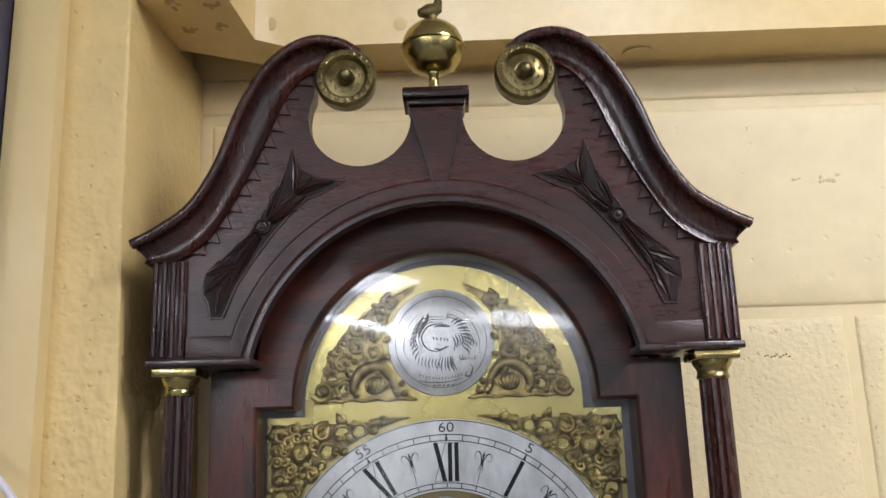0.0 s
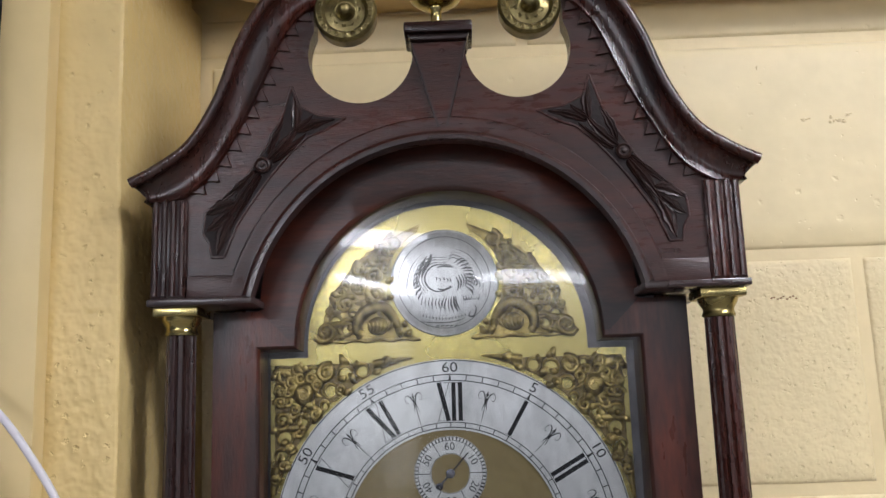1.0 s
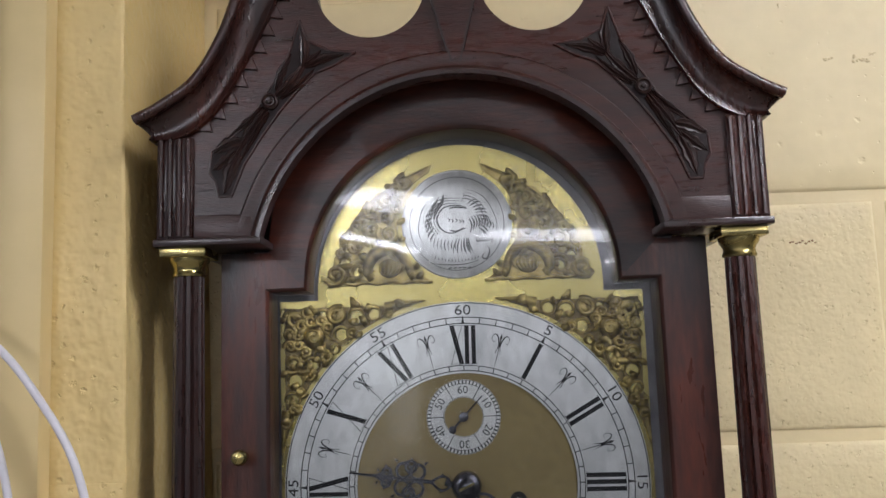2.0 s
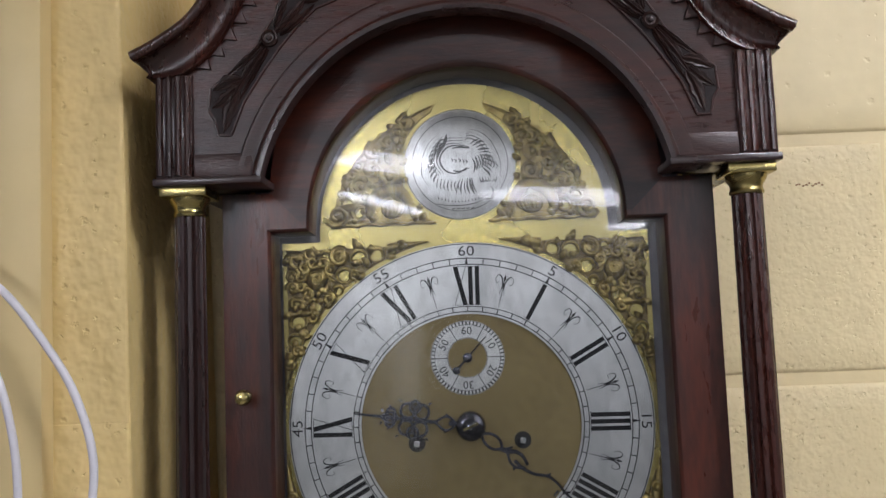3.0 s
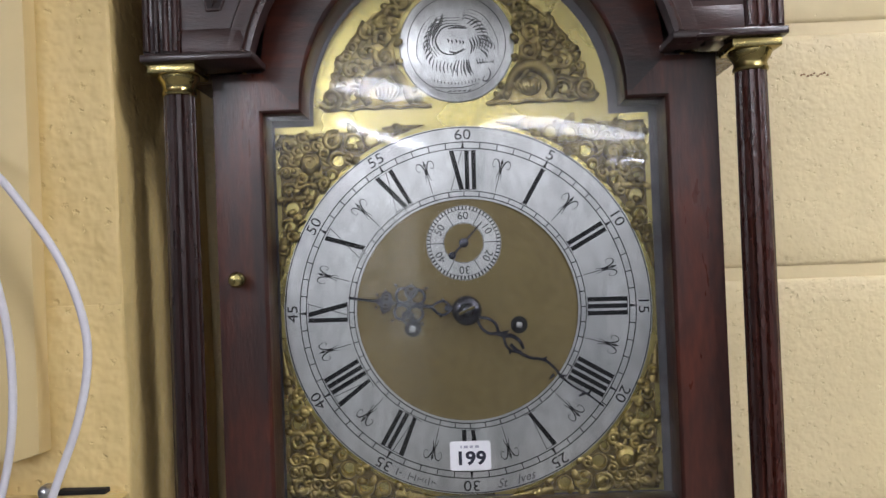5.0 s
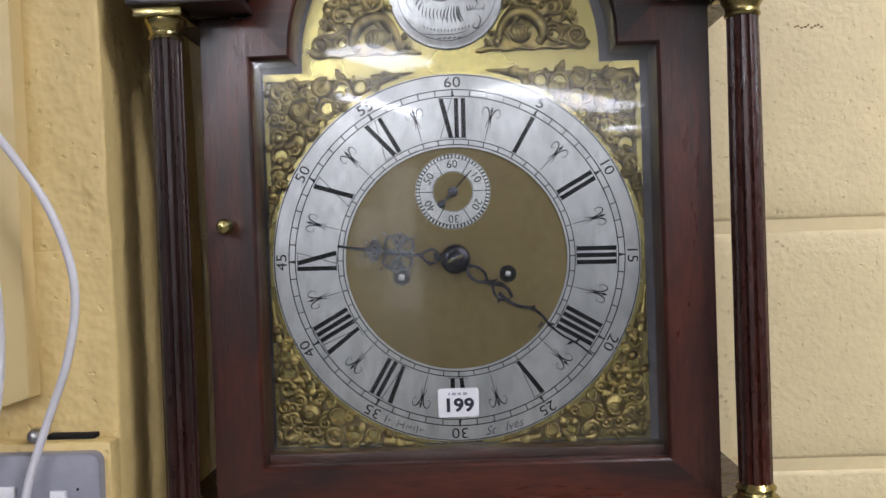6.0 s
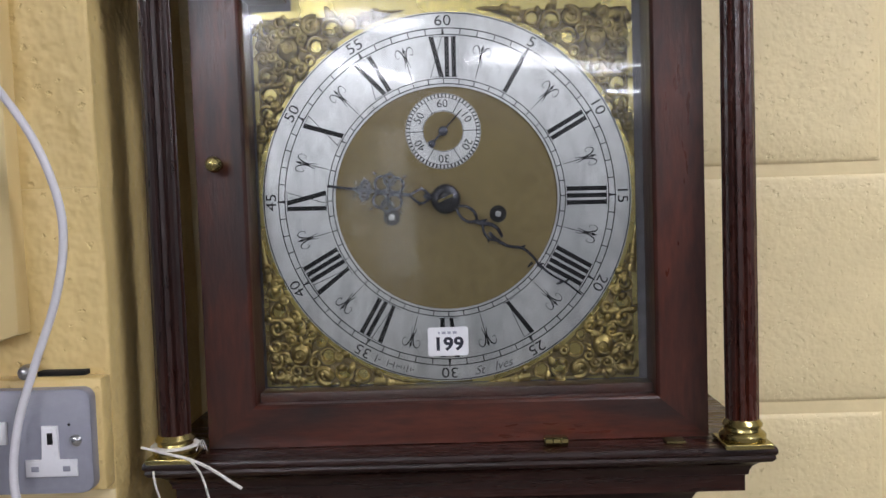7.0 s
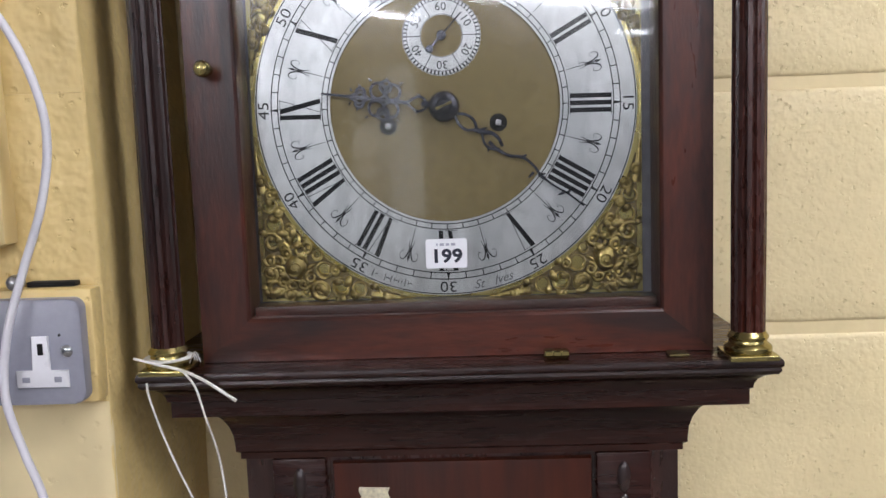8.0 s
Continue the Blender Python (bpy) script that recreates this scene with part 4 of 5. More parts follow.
for k in range(60):
    a = radians(k * 6)
    ribbon(bm, [(SX + r * math.sin(a), SZ + r * math.cos(a)) for r in (0.0272, 0.0303)], 0.0013 if 17 < k < 43 else 0.0010, -0.0016, -0.0013)
for k in range(12):
    a = radians(k * 30)
    if k % 2:
        ribbon(bm, [(SX + r * math.sin(a), SZ + r * math.cos(a)) for r in (0.0165, 0.0272)], 0.0006, -0.0016, -0.0013)
part("seconds_track", bm, INK, sec, "", 0)
for k in range(6):
    a = radians(k * 60)
    m = Matrix.Translation((SX + 0.0220 * math.sin(a), -0.0015, SZ + 0.0220 * math.cos(a))) @ Matrix.Rotation(a, 4, "Y")
    part("seconds_figure", letters(str(k * 10 or 60), 0.0092, m), THIN_INK, sec, "", 0)
bm = B()
a = radians(43)
way = Vector((math.sin(a), 0, math.cos(a)))
tube(bm, [Vector((SX, -0.0035, SZ)) + way * q for q in (-0.0150, -0.004, 0.004, 0.0230)], lambda t: 0.0011 - 0.0006 * t, 6)
lathe(bm, [(0.0040, 0), (0.0040, 0.0012), (0.0025, 0.002)], (SX, -0.0025, SZ), "Y", 18)
p = Vector((SX, 0, SZ)) - way * 0.0140
lathe(bm, [(0.0032, 0), (0.0032, 0.0009), (0.0022, 0.0013)], (p.x, -0.003, p.z), "Y", 14)
part("seconds_hand", bm, BLUED, dial, "blued steel seconds hand")
# winding holes
for x in (-0.0450, 0.0418):
    bm = lathe(B(), [(0.0070, 0.0002), (0.0070, 0.0016)], (x, 0.0, 1.6830), "Y", 28)
    hole_ob = part("winding_hole", bm, HOLE, clock, "dark round winding hole", 0)
    bm = annulus(B(), x, 1.6830, 0.0070, 0.0074, -0.0016, 0.0, 28)
    part("hole_rim", bm, OLDBRASS, hole_ob)
    bm = box(B(), x - 0.0021, x + 0.0021, -0.0060, -0.0017, 1.6830 - 0.0021, 1.6830 + 0.0021, 0.0004)
    bm.transform(Matrix.Translation((x, 0, 1.683)) @ Matrix.Rotation(0.2, 4, "Y") @ Matrix.Translation((-x, 0, -1.683)))
    part("winding_square", bm, STEEL, hole_ob, "bright steel winding square")

# hands
HX, HZ = -0.0003, 1.6965


def hand_point(u, v, deg, y):
    a = radians(deg)
    return (HX + u * math.sin(a) + v * math.cos(a), y, HZ + u * math.cos(a) - v * math.sin(a))


def bar(bm, pts, r, deg, y, per=4):
    tube(bm, [hand_point(p.x, p.y, deg, y) for p in spline([(u, v, 0) for u, v in pts], per)], r, 6, 0.6)


HOUR, MINUTE = 278.0, 127.0
bm = B()
bar(bm, [(0.008, 0), (0.018, 0.0005)], lambda t: 0.0022, HOUR, -0.0085)
for s in (-1, 1):
    bar(bm, [(0.012, 0), (0.017, 0.0048 * s), (0.022, 0.0052 * s), (0.028, 0.001 * s)], 0.0011, HOUR, -0.0085)
    bar(bm, [(0.019, 0.0055 * s), (0.0215, 0.0080 * s)], lambda t: 0.0012 - 0.0008 * t, HOUR, -0.0085)
    for u, v, r in ((0.0410, 0.0068, 0.0060), (0.0525, 0.0068, 0.0060), (0.0468, 0.0105, 0.0045), (0.066, 0.0040, 0.0035)):
        bar(bm, [(u + r * math.cos(k), s * v + r * math.sin(k)) for k in np.linspace(0, 6.2832, 9)], 0.0013, HOUR, -0.0085, 2)
    for u, v, du, dv in ((0.0468, 0.0148, 0.0, 0.003), (0.036, 0.0135, -0.003, 0.002), (0.058, 0.0135, 0.003, 0.002), (0.066, 0.0075, 0.002, 0.003), (0.073, 0.004, 0.001, 0.003)):
        bar(bm, [(u, s * v), (u + du, s * (v + dv))], lambda t: 0.0013 - 0.0009 * t, HOUR, -0.0085)
    bar(bm, [(0.059, 0.0), (0.066, 0.0042 * s), (0.075, 0.0)], 0.0011, HOUR, -0.0085)
bar(bm, [(0.027, 0), (0.036, 0)], 0.0016, HOUR, -0.0085)
bar(bm, [(0.036, 0), (0.060, 0)], 0.0012, HOUR, -0.0085)
bar(bm, [(0.060, 0), (0.078, 0), (0.0965, 0)], lambda t: 0.0017 - 0.0009 * t, HOUR, -0.0085)
hour = part("hour_hand", bm, BLUED, dial, "pierced blued steel hour hand")
bm = B()
for s in (-1, 1):
    bar(bm, [(0.010, 0), (0.017, 0.0045 * s), (0.025, 0.0046 * s), (0.031, 0.0)], 0.0012, MINUTE, -0.0115)
bar(bm, [(0.029, 0.0008), (0.036, -0.0010), (0.041, -0.0042), (0.048, -0.0045), (0.055, -0.001)], lambda t: 0.0022 - 0.0010 * t, MINUTE, -0.0115)
bar(bm, [(0.036, 0.0), (0.042, 0.0050), (0.049, 0.0055), (0.0545, 0.0015)], 0.0011, MINUTE, -0.0115)
bar(bm, [(0.044, 0.0020), (0.0515, 0.0032), (0.058, 0.0028), (0.0637, 0.0016), (0.0695, -0.0016), (0.0754, -0.0034), (0.084, -0.0026), (0.0916, -0.0003), (0.1044, 0.0008), (0.1185, -0.0006), (0.1335, 0.0)],
    lambda t: 0.0015 - 0.0008 * t, MINUTE, -0.0115)
for u, v, du, dv in ((0.034, -0.002, 0.003, -0.004), (0.0725, -0.003, 0.0015, -0.0035), (0.0865, 0.0016, -0.001, 0.0055), (0.0905, 0.001, 0.004, -0.004), (0.115, 0.0, -0.0025, 0.0045), (0.117, 0.0, 0.001, -0.004), (0.047, 0.0060, 0.001, 0.003)):
    bar(bm, [(u, v), (u + du, v + dv)], lambda t: 0.0014 - 0.0008 * t, MINUTE, -0.0115)
part("minute_hand", bm, BLUED, dial, "serpentine blued steel minute hand")
bm = lathe(B(), [(0.0120, 0.0050), (0.0122, 0.0100), (0.0118, 0.0130), (0.0098, 0.0152), (0.0070, 0.0160), (0.0062, 0.0150), (0.0055, 0.0165), (0.0030, 0.0180), (0.001, 0.0185)], (HX, 0.0, HZ), "Y", 28)
boss = part("hand_collet", bm, WORNSTEEL, clock, "domed steel collet at the centre of the hands")
bm = tube(B(), [(HX - 0.006, -0.0178, HZ - 0.0020), (HX + 0.006, -0.0178, HZ + 0.0030)], 0.0011, 6)
part("collet_pin", bm, OLDBRASS, boss)

# cast ornaments
def scroll(bm, cx, cz, r, start, turns, way, y, thick):
    n = max(8, int(turns * 12))
    pts = []
    for k in range(n + 1):
        t = k / n
        a = start + way * turns * 2 * math.pi * t
        q = r * (1 - 0.72 * t)
        pts.append((cx + q * math.cos(a), y - 0.0015 * math.sin(math.pi * t), cz + q * math.sin(a)))
    tube(bm, pts, lambda t: thick * (1.12 - 0.5 * t), 6, 0.8)
    ball(bm, (pts[-1][0], y - 0.001, pts[-1][2]), thick * 1.3, thick * 1.0, thick * 1.3, 7, 5)


def eye_ring(bm, cx, cz, r, y, thick):
    """A raised, slightly uneven rim round an opening, thicker on one side."""
    pts = [(cx + r * (1 + 0.06 * math.sin(2 * a + cx * 400)) * math.cos(a), y - 0.0006 * math.sin(a), cz + r * math.sin(a)) for a in np.linspace(0, 2 * math.pi, 19)]
    tube(bm, pts, lambda t: thick * (0.8 + 0.35 * math.sin(2 * math.pi * t)), 6)


def frond(bm, x, z, a, L, w, y):
    """A short curling leaf."""
    d, s = Vector((math.cos(a), 0, math.sin(a))), Vector((-math.sin(a), 0, math.cos(a)))
    pts = [Vector((x, y, z)) + d * L * t + s * L * 0.25 * math.sin(math.pi * t * 0.8) + Vector((0, -0.0015 * math.sin(math.pi * t), 0)) for t in np.linspace(0, 1, 7)]
    tube(bm, pts, lambda t: w * 0.95 * (0.25 + math.sin(math.pi * (0.12 + 0.83 * t))), 6, 0.45)


def fill(bm, inside, bounds, seed, sizes, thick, tries=700, y=-0.0028):
    """Packs a region with scrolls, curling leaves and beads, the large ones first."""
    rng = random.Random(seed)
    placed = []
    for r in sizes:
        for k in range(tries):
            x, z = rng.uniform(bounds[0], bounds[1]), rng.uniform(bounds[2], bounds[3])
            if not all(inside(x + 0.72 * r * math.cos(q), z + 0.72 * r * math.sin(q)) for q in np.linspace(0, 6.283, 9)):
                continue
            if any(math.hypot(x - px, z - pz) < (r + pr) * 0.74 for px, pz, pr in placed):
                continue
            placed.append((x, z, r))
            if r > 0.0034:
                scroll(bm, x, z, r, rng.uniform(0, 6.28), rng.uniform(1.0, 1.45), rng.choice((-1, 1)), y, thick * (0.95 + r * 70))
                frond(bm, x + r * 0.8 * math.cos(k), z + r * 0.8 * math.sin(k), rng.uniform(0, 6.28), r * 1.7, thick * 1.8, y - 0.0006)
            else:
                frond(bm, x - r * 0.6, z, rng.uniform(0, 6.28), r * 2.8, thick * 1.7, y)
    return placed


def pierced(bm, outline, holes, y0, y1):
    """A flat plate with round holes."""
    loops = [outline] + [[(cx + r * math.cos(a), cz + r * math.sin(a)) for a in np.linspace(0, 2 * math.pi, 11)[:-1]] for cx, cz, r in holes]
    flat = [p for loop in loops for p in loop]
    front = [bm.verts.new((x, y0, z)) for x, z in flat]
    back = [bm.verts.new((x, y1, z)) for x, z in flat]
    for a, b, c in tessellate_polygon([[Vector((x, z, 0)) for x, z in loop] for loop in loops]):
        q = (flat[b][0] - flat[a][0]) * (flat[c][1] - flat[a][1]) - (flat[c][0] - flat[a][0]) * (flat[b][1] - flat[a][1])
        if q < 0:
            b, c = c, b
        bm.faces.new((front[a], front[b], front[c]))
    k = 0
    for loop in loops:
        m = len(loop)
        for i in range(m):
            j = (i + 1) % m
            bm.faces.new((front[k + j], front[k + i], back[k + i], back[k + j]))
        k += m
    return bm


def spandrel_shape():
    """A corner ornament, built for the top right corner about the dial's centre."""
    bm = B()

    def inside(x, z):
        q = math.hypot(x, z)
        lim = 0.1505
        return q > 0.1525 and x < lim and z < lim and (x > 0.028 and z > 0.030)

    # the head in the corner, a plain raised form
    ball(bm, (0.1240, -0.0035, 0.1240), 0.0088, 0.0042, 0.0100, 14, 10)
    scroll(bm, 0.1240, 0.1240, 0.0070, 0.8, 1.2, 1, -0.0070, 0.0010)
    for q in range(9):
        frond(bm, 0.124 + 0.0095 * math.cos(q * 0.698), 0.124 + 0.0100 * math.sin(q * 0.698), q * 0.698 + 0.9, 0.0085, 0.0012, -0.0030)
    for k in range(7):
        a = radians(45 + (k - 3) * 34)
        scroll(bm, 0.1240 + 0.0145 * math.cos(a), 0.1240 + 0.0145 * math.sin(a), 0.0052, a + 2, 1.2, (-1) ** k, -0.0030, 0.0017)
    for turn in (False, True):
        way = [(0.0640, 0.1480), (0.0540, 0.1497), (0.0430, 0.1508), (0.0290, 0.1522)]
        tube(bm, spline([(z, -0.0026, x) if turn else (x, -0.0026, z) for x, z in way], 5), lambda t: 0.0036 * (1 - t) ** 0.7 + 0.0003, 6, 0.5)
    eyes = []
    for u, v, r in ((0.0600, 0.1462, 0.0026), (0.0735, 0.1430, 0.0046), (0.0885, 0.1405, 0.0056), (0.1035, 0.1420, 0.0046), (0.1015, 0.1265, 0.0050), (0.1165, 0.1440, 0.0030), (0.1145, 0.1065, 0.0030)):
        eyes += [(u, v, r), (v, u, r)]
    edge = [(0.0415 + 0.0068 * k, 0.1500 - 0.0011 * abs(math.sin(k * 1.7))) for k in range(16)]
    outline = [(0.1538 * math.sin(radians(a)), 0.1538 * math.cos(radians(a))) for a in np.linspace(15.5, 74.5, 40)]
    outline += [(z, x) for x, z in edge] + [(0.1495, 0.1495)] + edge[::-1]
    ground = pierced(B(), outline, eyes, -0.0013, 0.0005)
    for ex, ez, er in eyes:
        eye_ring(bm, ex, ez, er * 1.22, -0.0020, 0.0015)

    def free(x, z):
        return inside(x, z) and math.hypot(x - 0.124, z - 0.124) > 0.0150 and all(math.hypot(x - ex, z - ez) > er * 1.05 for ex, ez, er in eyes)
    fill(bm, free, (0.03, 0.152, 0.03, 0.152), 5, (0.0084, 0.0070, 0.0056, 0.0044, 0.0034, 0.0026), 0.0014)
    return bm, ground


meshes = []
for bm in spandrel_shape():
    proto = link("ornament_shape", bm, CAST, 60)
    meshes.append(proto.data)
    bpy.data.objects.remove(proto)
for sx in (1, -1):
    for sz in (1, -1):
        above = dial
        for shape, name, stuff, label in ((meshes[0], "corner_ornament", CAST, "pierced cast brass scrollwork in a dial corner"),
                                          (meshes[1], "ornament_ground", OLDCAST, "dirty brown brass ground behind the scrolls")):
            bm = B()
            bm.from_mesh(shape)
            bm.transform(Matrix.Translation((DX, 0, DZ)) @ Matrix.Diagonal((sx, 1, sz, 1)))
            if sx * sz < 0:
                bmesh.ops.reverse_faces(bm, faces=bm.faces)
            above = part(name, bm, stuff, above, label, 60)
AX, ACZ = -0.0005, 1.9140   # the silvered boss in the arch
for sx in (1, -1):
    bm = B()

    def inside(x, z):
        q = math.hypot(x, z - 1.8625)
        return q < 0.1045 + 0.0095 * max(0.0, 1 - (z - 1.8645) / 0.045) and math.hypot(x, z - ACZ) > 0.0505 and z > 1.8645 and x > 0.034 and x < 0.113

    eyes = [(0.0856, 1.8754, 0.0044), (0.0957, 1.8835, 0.0040), (0.0930, 1.8950, 0.0034), (0.0800, 1.8890, 0.0030), (0.0725, 1.9120, 0.0036), (0.0640, 1.9290, 0.0030), (0.0500, 1.9445, 0.0022)]
    whorls = ((0.0856, 1.8754, 0.0098), (0.0862, 1.8965, 0.0092), (0.0735, 1.9110, 0.0090), (0.0600, 1.9345, 0.0072))

    def free(x, z):
        return (inside(x, z) and math.hypot(x - 0.0600, z - 1.8790) > 0.0195 and all(math.hypot(x - ex, z - ez) > er * 1.15 for ex, ez, er in eyes)
                and all(math.hypot(x - wx, z - wz) > wr * 0.9 for wx, wz, wr in whorls))
    # the large curled body and its head, a plain rounded form
    tube(bm, spline([(0.0400, -0.0030, 1.8700), (0.0440, -0.0042, 1.8830), (0.0530, -0.0048, 1.8930), (0.0650, -0.0048, 1.8930), (0.0745, -0.0044, 1.8850), (0.0770, -0.0038, 1.8745), (0.0720, -0.0032, 1.8690)], 5),
         lambda t: 0.0026 + 0.0030 * math.sin(math.pi * t), 8, 0.6)
    ball(bm, (0.0585, -0.0028, 1.8775), 0.0095, 0.0034, 0.0080, 16, 10)
    for q in range(7):
        frond(bm, 0.0505 + 0.0026 * q, 1.8725, 1.9 - 0.12 * q, 0.0100, 0.0009, -0.0054)
    for q in range(5):
        frond(bm, 0.0980 + 0.0018 * q, 1.8670, 2.3 - 0.45 * q, 0.0085, 0.0014, -0.0030)
    for wx, wz, wr in whorls:
        scroll(bm, wx, wz, wr, 2.2, 0.9, -1, -0.0030, 0.0020)
    tube(bm, spline([(0.0960, -0.0028, 1.9020), (0.0860, -0.0034, 1.9180), (0.0720, -0.0036, 1.9330), (0.0540, -0.0034, 1.9480), (0.0360, -0.0030, 1.9585), (0.0210, -0.0020, 1.9655)], 5), lambda t: 0.0030 - 0.0024 * t, 6, 0.6)
    fill(bm, free, (0.014, 0.114, 1.864, 1.976), 11, (0.0095, 0.0078, 0.0062, 0.0048, 0.0038, 0.0028, 0.0020), 0.00140, 700, -0.0036)
    boss_side = [(0.0512 * math.sin(radians(a)), ACZ + 0.0512 * math.cos(radians(a))) for a in np.linspace(27, 128, 22)]
    rim = spline([(0.112, 1.8635, 0), (0.1115, 1.872, 0), (0.106, 1.885, 0), (0.1015, 1.897, 0), (0.097, 1.907, 0), (0.0885, 1.919, 0), (0.081, 1.932, 0), (0.069, 1.9415, 0), (0.057, 1.949, 0), (0.040, 1.9575, 0), (0.021, 1.9655, 0)], 5)
    rim = [(p.x + 0.0010 * math.sin(k * 1.25), p.y + 0.0010 * math.cos(k * 1.25)) for k, p in enumerate(rim)]
    outline = [(0.023, 1.8640)] + rim + boss_side + [(0.031, 1.8705), (0.0245, 1.8665)]
    pierced(bm, outline, eyes, -0.0018, 0.0004)
    for ex, ez, er in eyes:
        eye_ring(bm, ex, ez, er * 1.20, -0.0026, 0.0014)
    tube(bm, [(x, -0.0024, 1.8655 - 0.001 * math.sin(x * 300)) for x in np.linspace(0.022, 0.111, 16)], 0.0014, 6)
    bm.transform(Matrix.Translation((AX, 0, 0)) @ Matrix.Diagonal((sx, 1, 1, 1)))
    if sx < 0:
        bmesh.ops.reverse_faces(bm, faces=bm.faces)
    part("arch_ornament", bm, CAST, dial, "pierced cast brass scrollwork beside the arch boss", 60)
bm = lathe(B(), [(0.0472, 0.0), (0.0472, 0.0012), (0.0462, 0.0020), (0.0450, 0.0020), (0.0420, 0.0030), (0.0300, 0.0042), (0.0120, 0.0048), (0.0010, 0.0050)], (AX, 0.0002, ACZ), "Y", 72)
disc = part("arch_boss", bm, SILVER, clock, "domed silvered boss with worn engraving")
# engraved strokes over the dome
bm = B()


def dome(x, z):
    return 0.0002 - (0.0050 - 0.0021 * (math.hypot(x, z) / 0.042) ** 2) - 0.0002


def graved(pts, w):
    pts = spline([(u, v, 0) for u, v in pts], 5)
    tube(bm, [(AX + p.x, dome(p.x, p.y) + 0.0001, ACZ + p.y) for p in pts], (lambda t: 0.85 * w * (0.35 + 0.65 * math.sin(math.pi * t))), 4, 0.4)


rng = random.Random(4)


# worn plumes: two spread fans of strokes round a ring, over a hatched foot and a ribbon
for q in range(4):
    e = 1 - 0.085 * q
    graved([(-0.009 * e, 0.027 * e), (-0.0215 * e, 0.0225 * e), (-0.0300 * e, 0.010 * e), (-0.0326 * e, -0.0076 * e), (-0.0258 * e, -0.020 * e)][: 5 - q // 2], 0.0005 + 0.0002 * (q == 0))
    graved([(0.0060 * e, 0.0250 * e), (0.0110 * e, 0.0285 * e), (0.0242 * e, 0.0212 * e), (0.0333 * e, 0.003 * e), (0.0335 * e, -0.0121 * e)][: 5 - q // 2], 0.0005 + 0.0002 * (q == 0))
for k in range(10):
    a = radians(118 + 9.5 * k)
    graved([(r * math.cos(a + 0.10 * i), r * math.sin(a + 0.10 * i)) for i, r in enumerate((0.0215, 0.0245 + 0.0012 * rng.random(), 0.0275))], 0.0006 + 0.0005 * rng.random())
    a = radians(66 - 9.0 * k)
    graved([(0.002 + r * math.cos(a - 0.12 * i), r * math.sin(a - 0.12 * i)) for i, r in enumerate((0.0175, 0.0215 + 0.002 * rng.random(), 0.0262))], 0.0006 + 0.0006 * rng.random())
graved([(-0.0105, 0.0255), (-0.0120, 0.0190), (-0.0175, 0.0100), (-0.0195, 0.0040)], 0.0018)
graved([(-0.0145, 0.0235), (-0.0190, 0.0150), (-0.0225, 0.0060)], 0.0012)
graved([(0.0085, 0.0135), (0.0000, 0.0155), (-0.0100, 0.0140), (-0.0155, 0.0080), (-0.0167, 0.0015), (-0.0121, -0.0060), (-0.0030, -0.0085), (0.0076, -0.0045)], 0.0009)
graved([(0.0090, 0.0125), (0.0000, 0.0138), (-0.0060, 0.0130)], 0.0011)
for q in range(3):
    e = 1.18 + 0.16 * q
    graved([(0.0030, 0.0145 * e), (-0.0100 * e, 0.0135 * e), (-0.0165 * e, 0.0020 * e), (-0.0120 * e, -0.0070 * e)], 0.0005)
graved([(-0.0060, -0.0060), (0.0000, -0.0072), (0.0060, -0.0040)], 0.0011)
for u, v in ((-0.0075, 0.0030), (-0.0045, 0.0022), (-0.0010, 0.0024), (0.0020, 0.0016), (0.0046, 0.0012)):
    graved([(u, v + 0.0014), (u + 0.0014, v), (u + 0.0006, v - 0.0018)], 0.0006)
for k in range(9):
    u = 0.0105 + 0.0023 * k
    top = 0.0040 + 0.0016 * k - 0.00022 * k * k
    graved([(u, top), (u + 0.0022, top - 0.0060), (u + 0.0008, top - 0.0125 + 0.0004 * k)], 0.0006 + 0.0006 * rng.random())
    graved([(-0.0200 - 0.0011 * k, -0.002 + 0.0026 * (k % 4)), (-0.0215 - 0.0010 * k, -0.0075 + 0.002 * (k % 4))], 0.0004 + 0.0003 * rng.random())
for k in range(7):
    u = -0.0190 + 0.0030 * k
    graved([(u, -0.0120 - 0.0006 * k), (u - 0.0012, -0.0185), (u - 0.0004, -0.0235)], 0.0004 + 0.0003 * rng.random())
for u, w in ((-0.0030, 0.0006), (0.0000, 0.0008), (0.0030, 0.0006), (0.0055, 0.0010), (0.0085, 0.0013), (0.0105, 0.0009)):
    graved([(u * 0.7 + 0.002, -0.0130), (u, -0.0200), (u * 1.35, -0.0270)], w)
for k in range(6):
    u = 0.0160 + 0.0024 * k
    graved([(u, -0.0125), (u + 0.001, -0.0165), (u + 0.0030, -0.0150 + 0.0008 * k)], 0.0007)
graved([(-0.0235, -0.0265), (-0.0100, -0.0290), (0.0080, -0.0290), (0.0200, -0.0255)], 0.0005)
graved([(-0.0227, -0.0333), (-0.0100, -0.0352), (0.0060, -0.0350), (0.0180, -0.0320)], 0.0006)
graved([(0.0240, -0.0190), (0.0270, -0.0240), (0.0245, -0.0305), (0.0205, -0.0300), (0.0225, -0.0260)], 0.0009)
part("engraving", bm, GREY_INK, disc, "worn engraved strokes", 0)
bm = B()
for k in range(14):
    u = -0.019 + k * 0.0028
    v = -0.0320 + 0.0035 * (u / 0.02) ** 2
    tube(bm, [(AX + u, dome(u, v), ACZ + v - 0.0010), (AX + u, dome(u, v), ACZ + v + 0.0010)], 0.0004, 4)
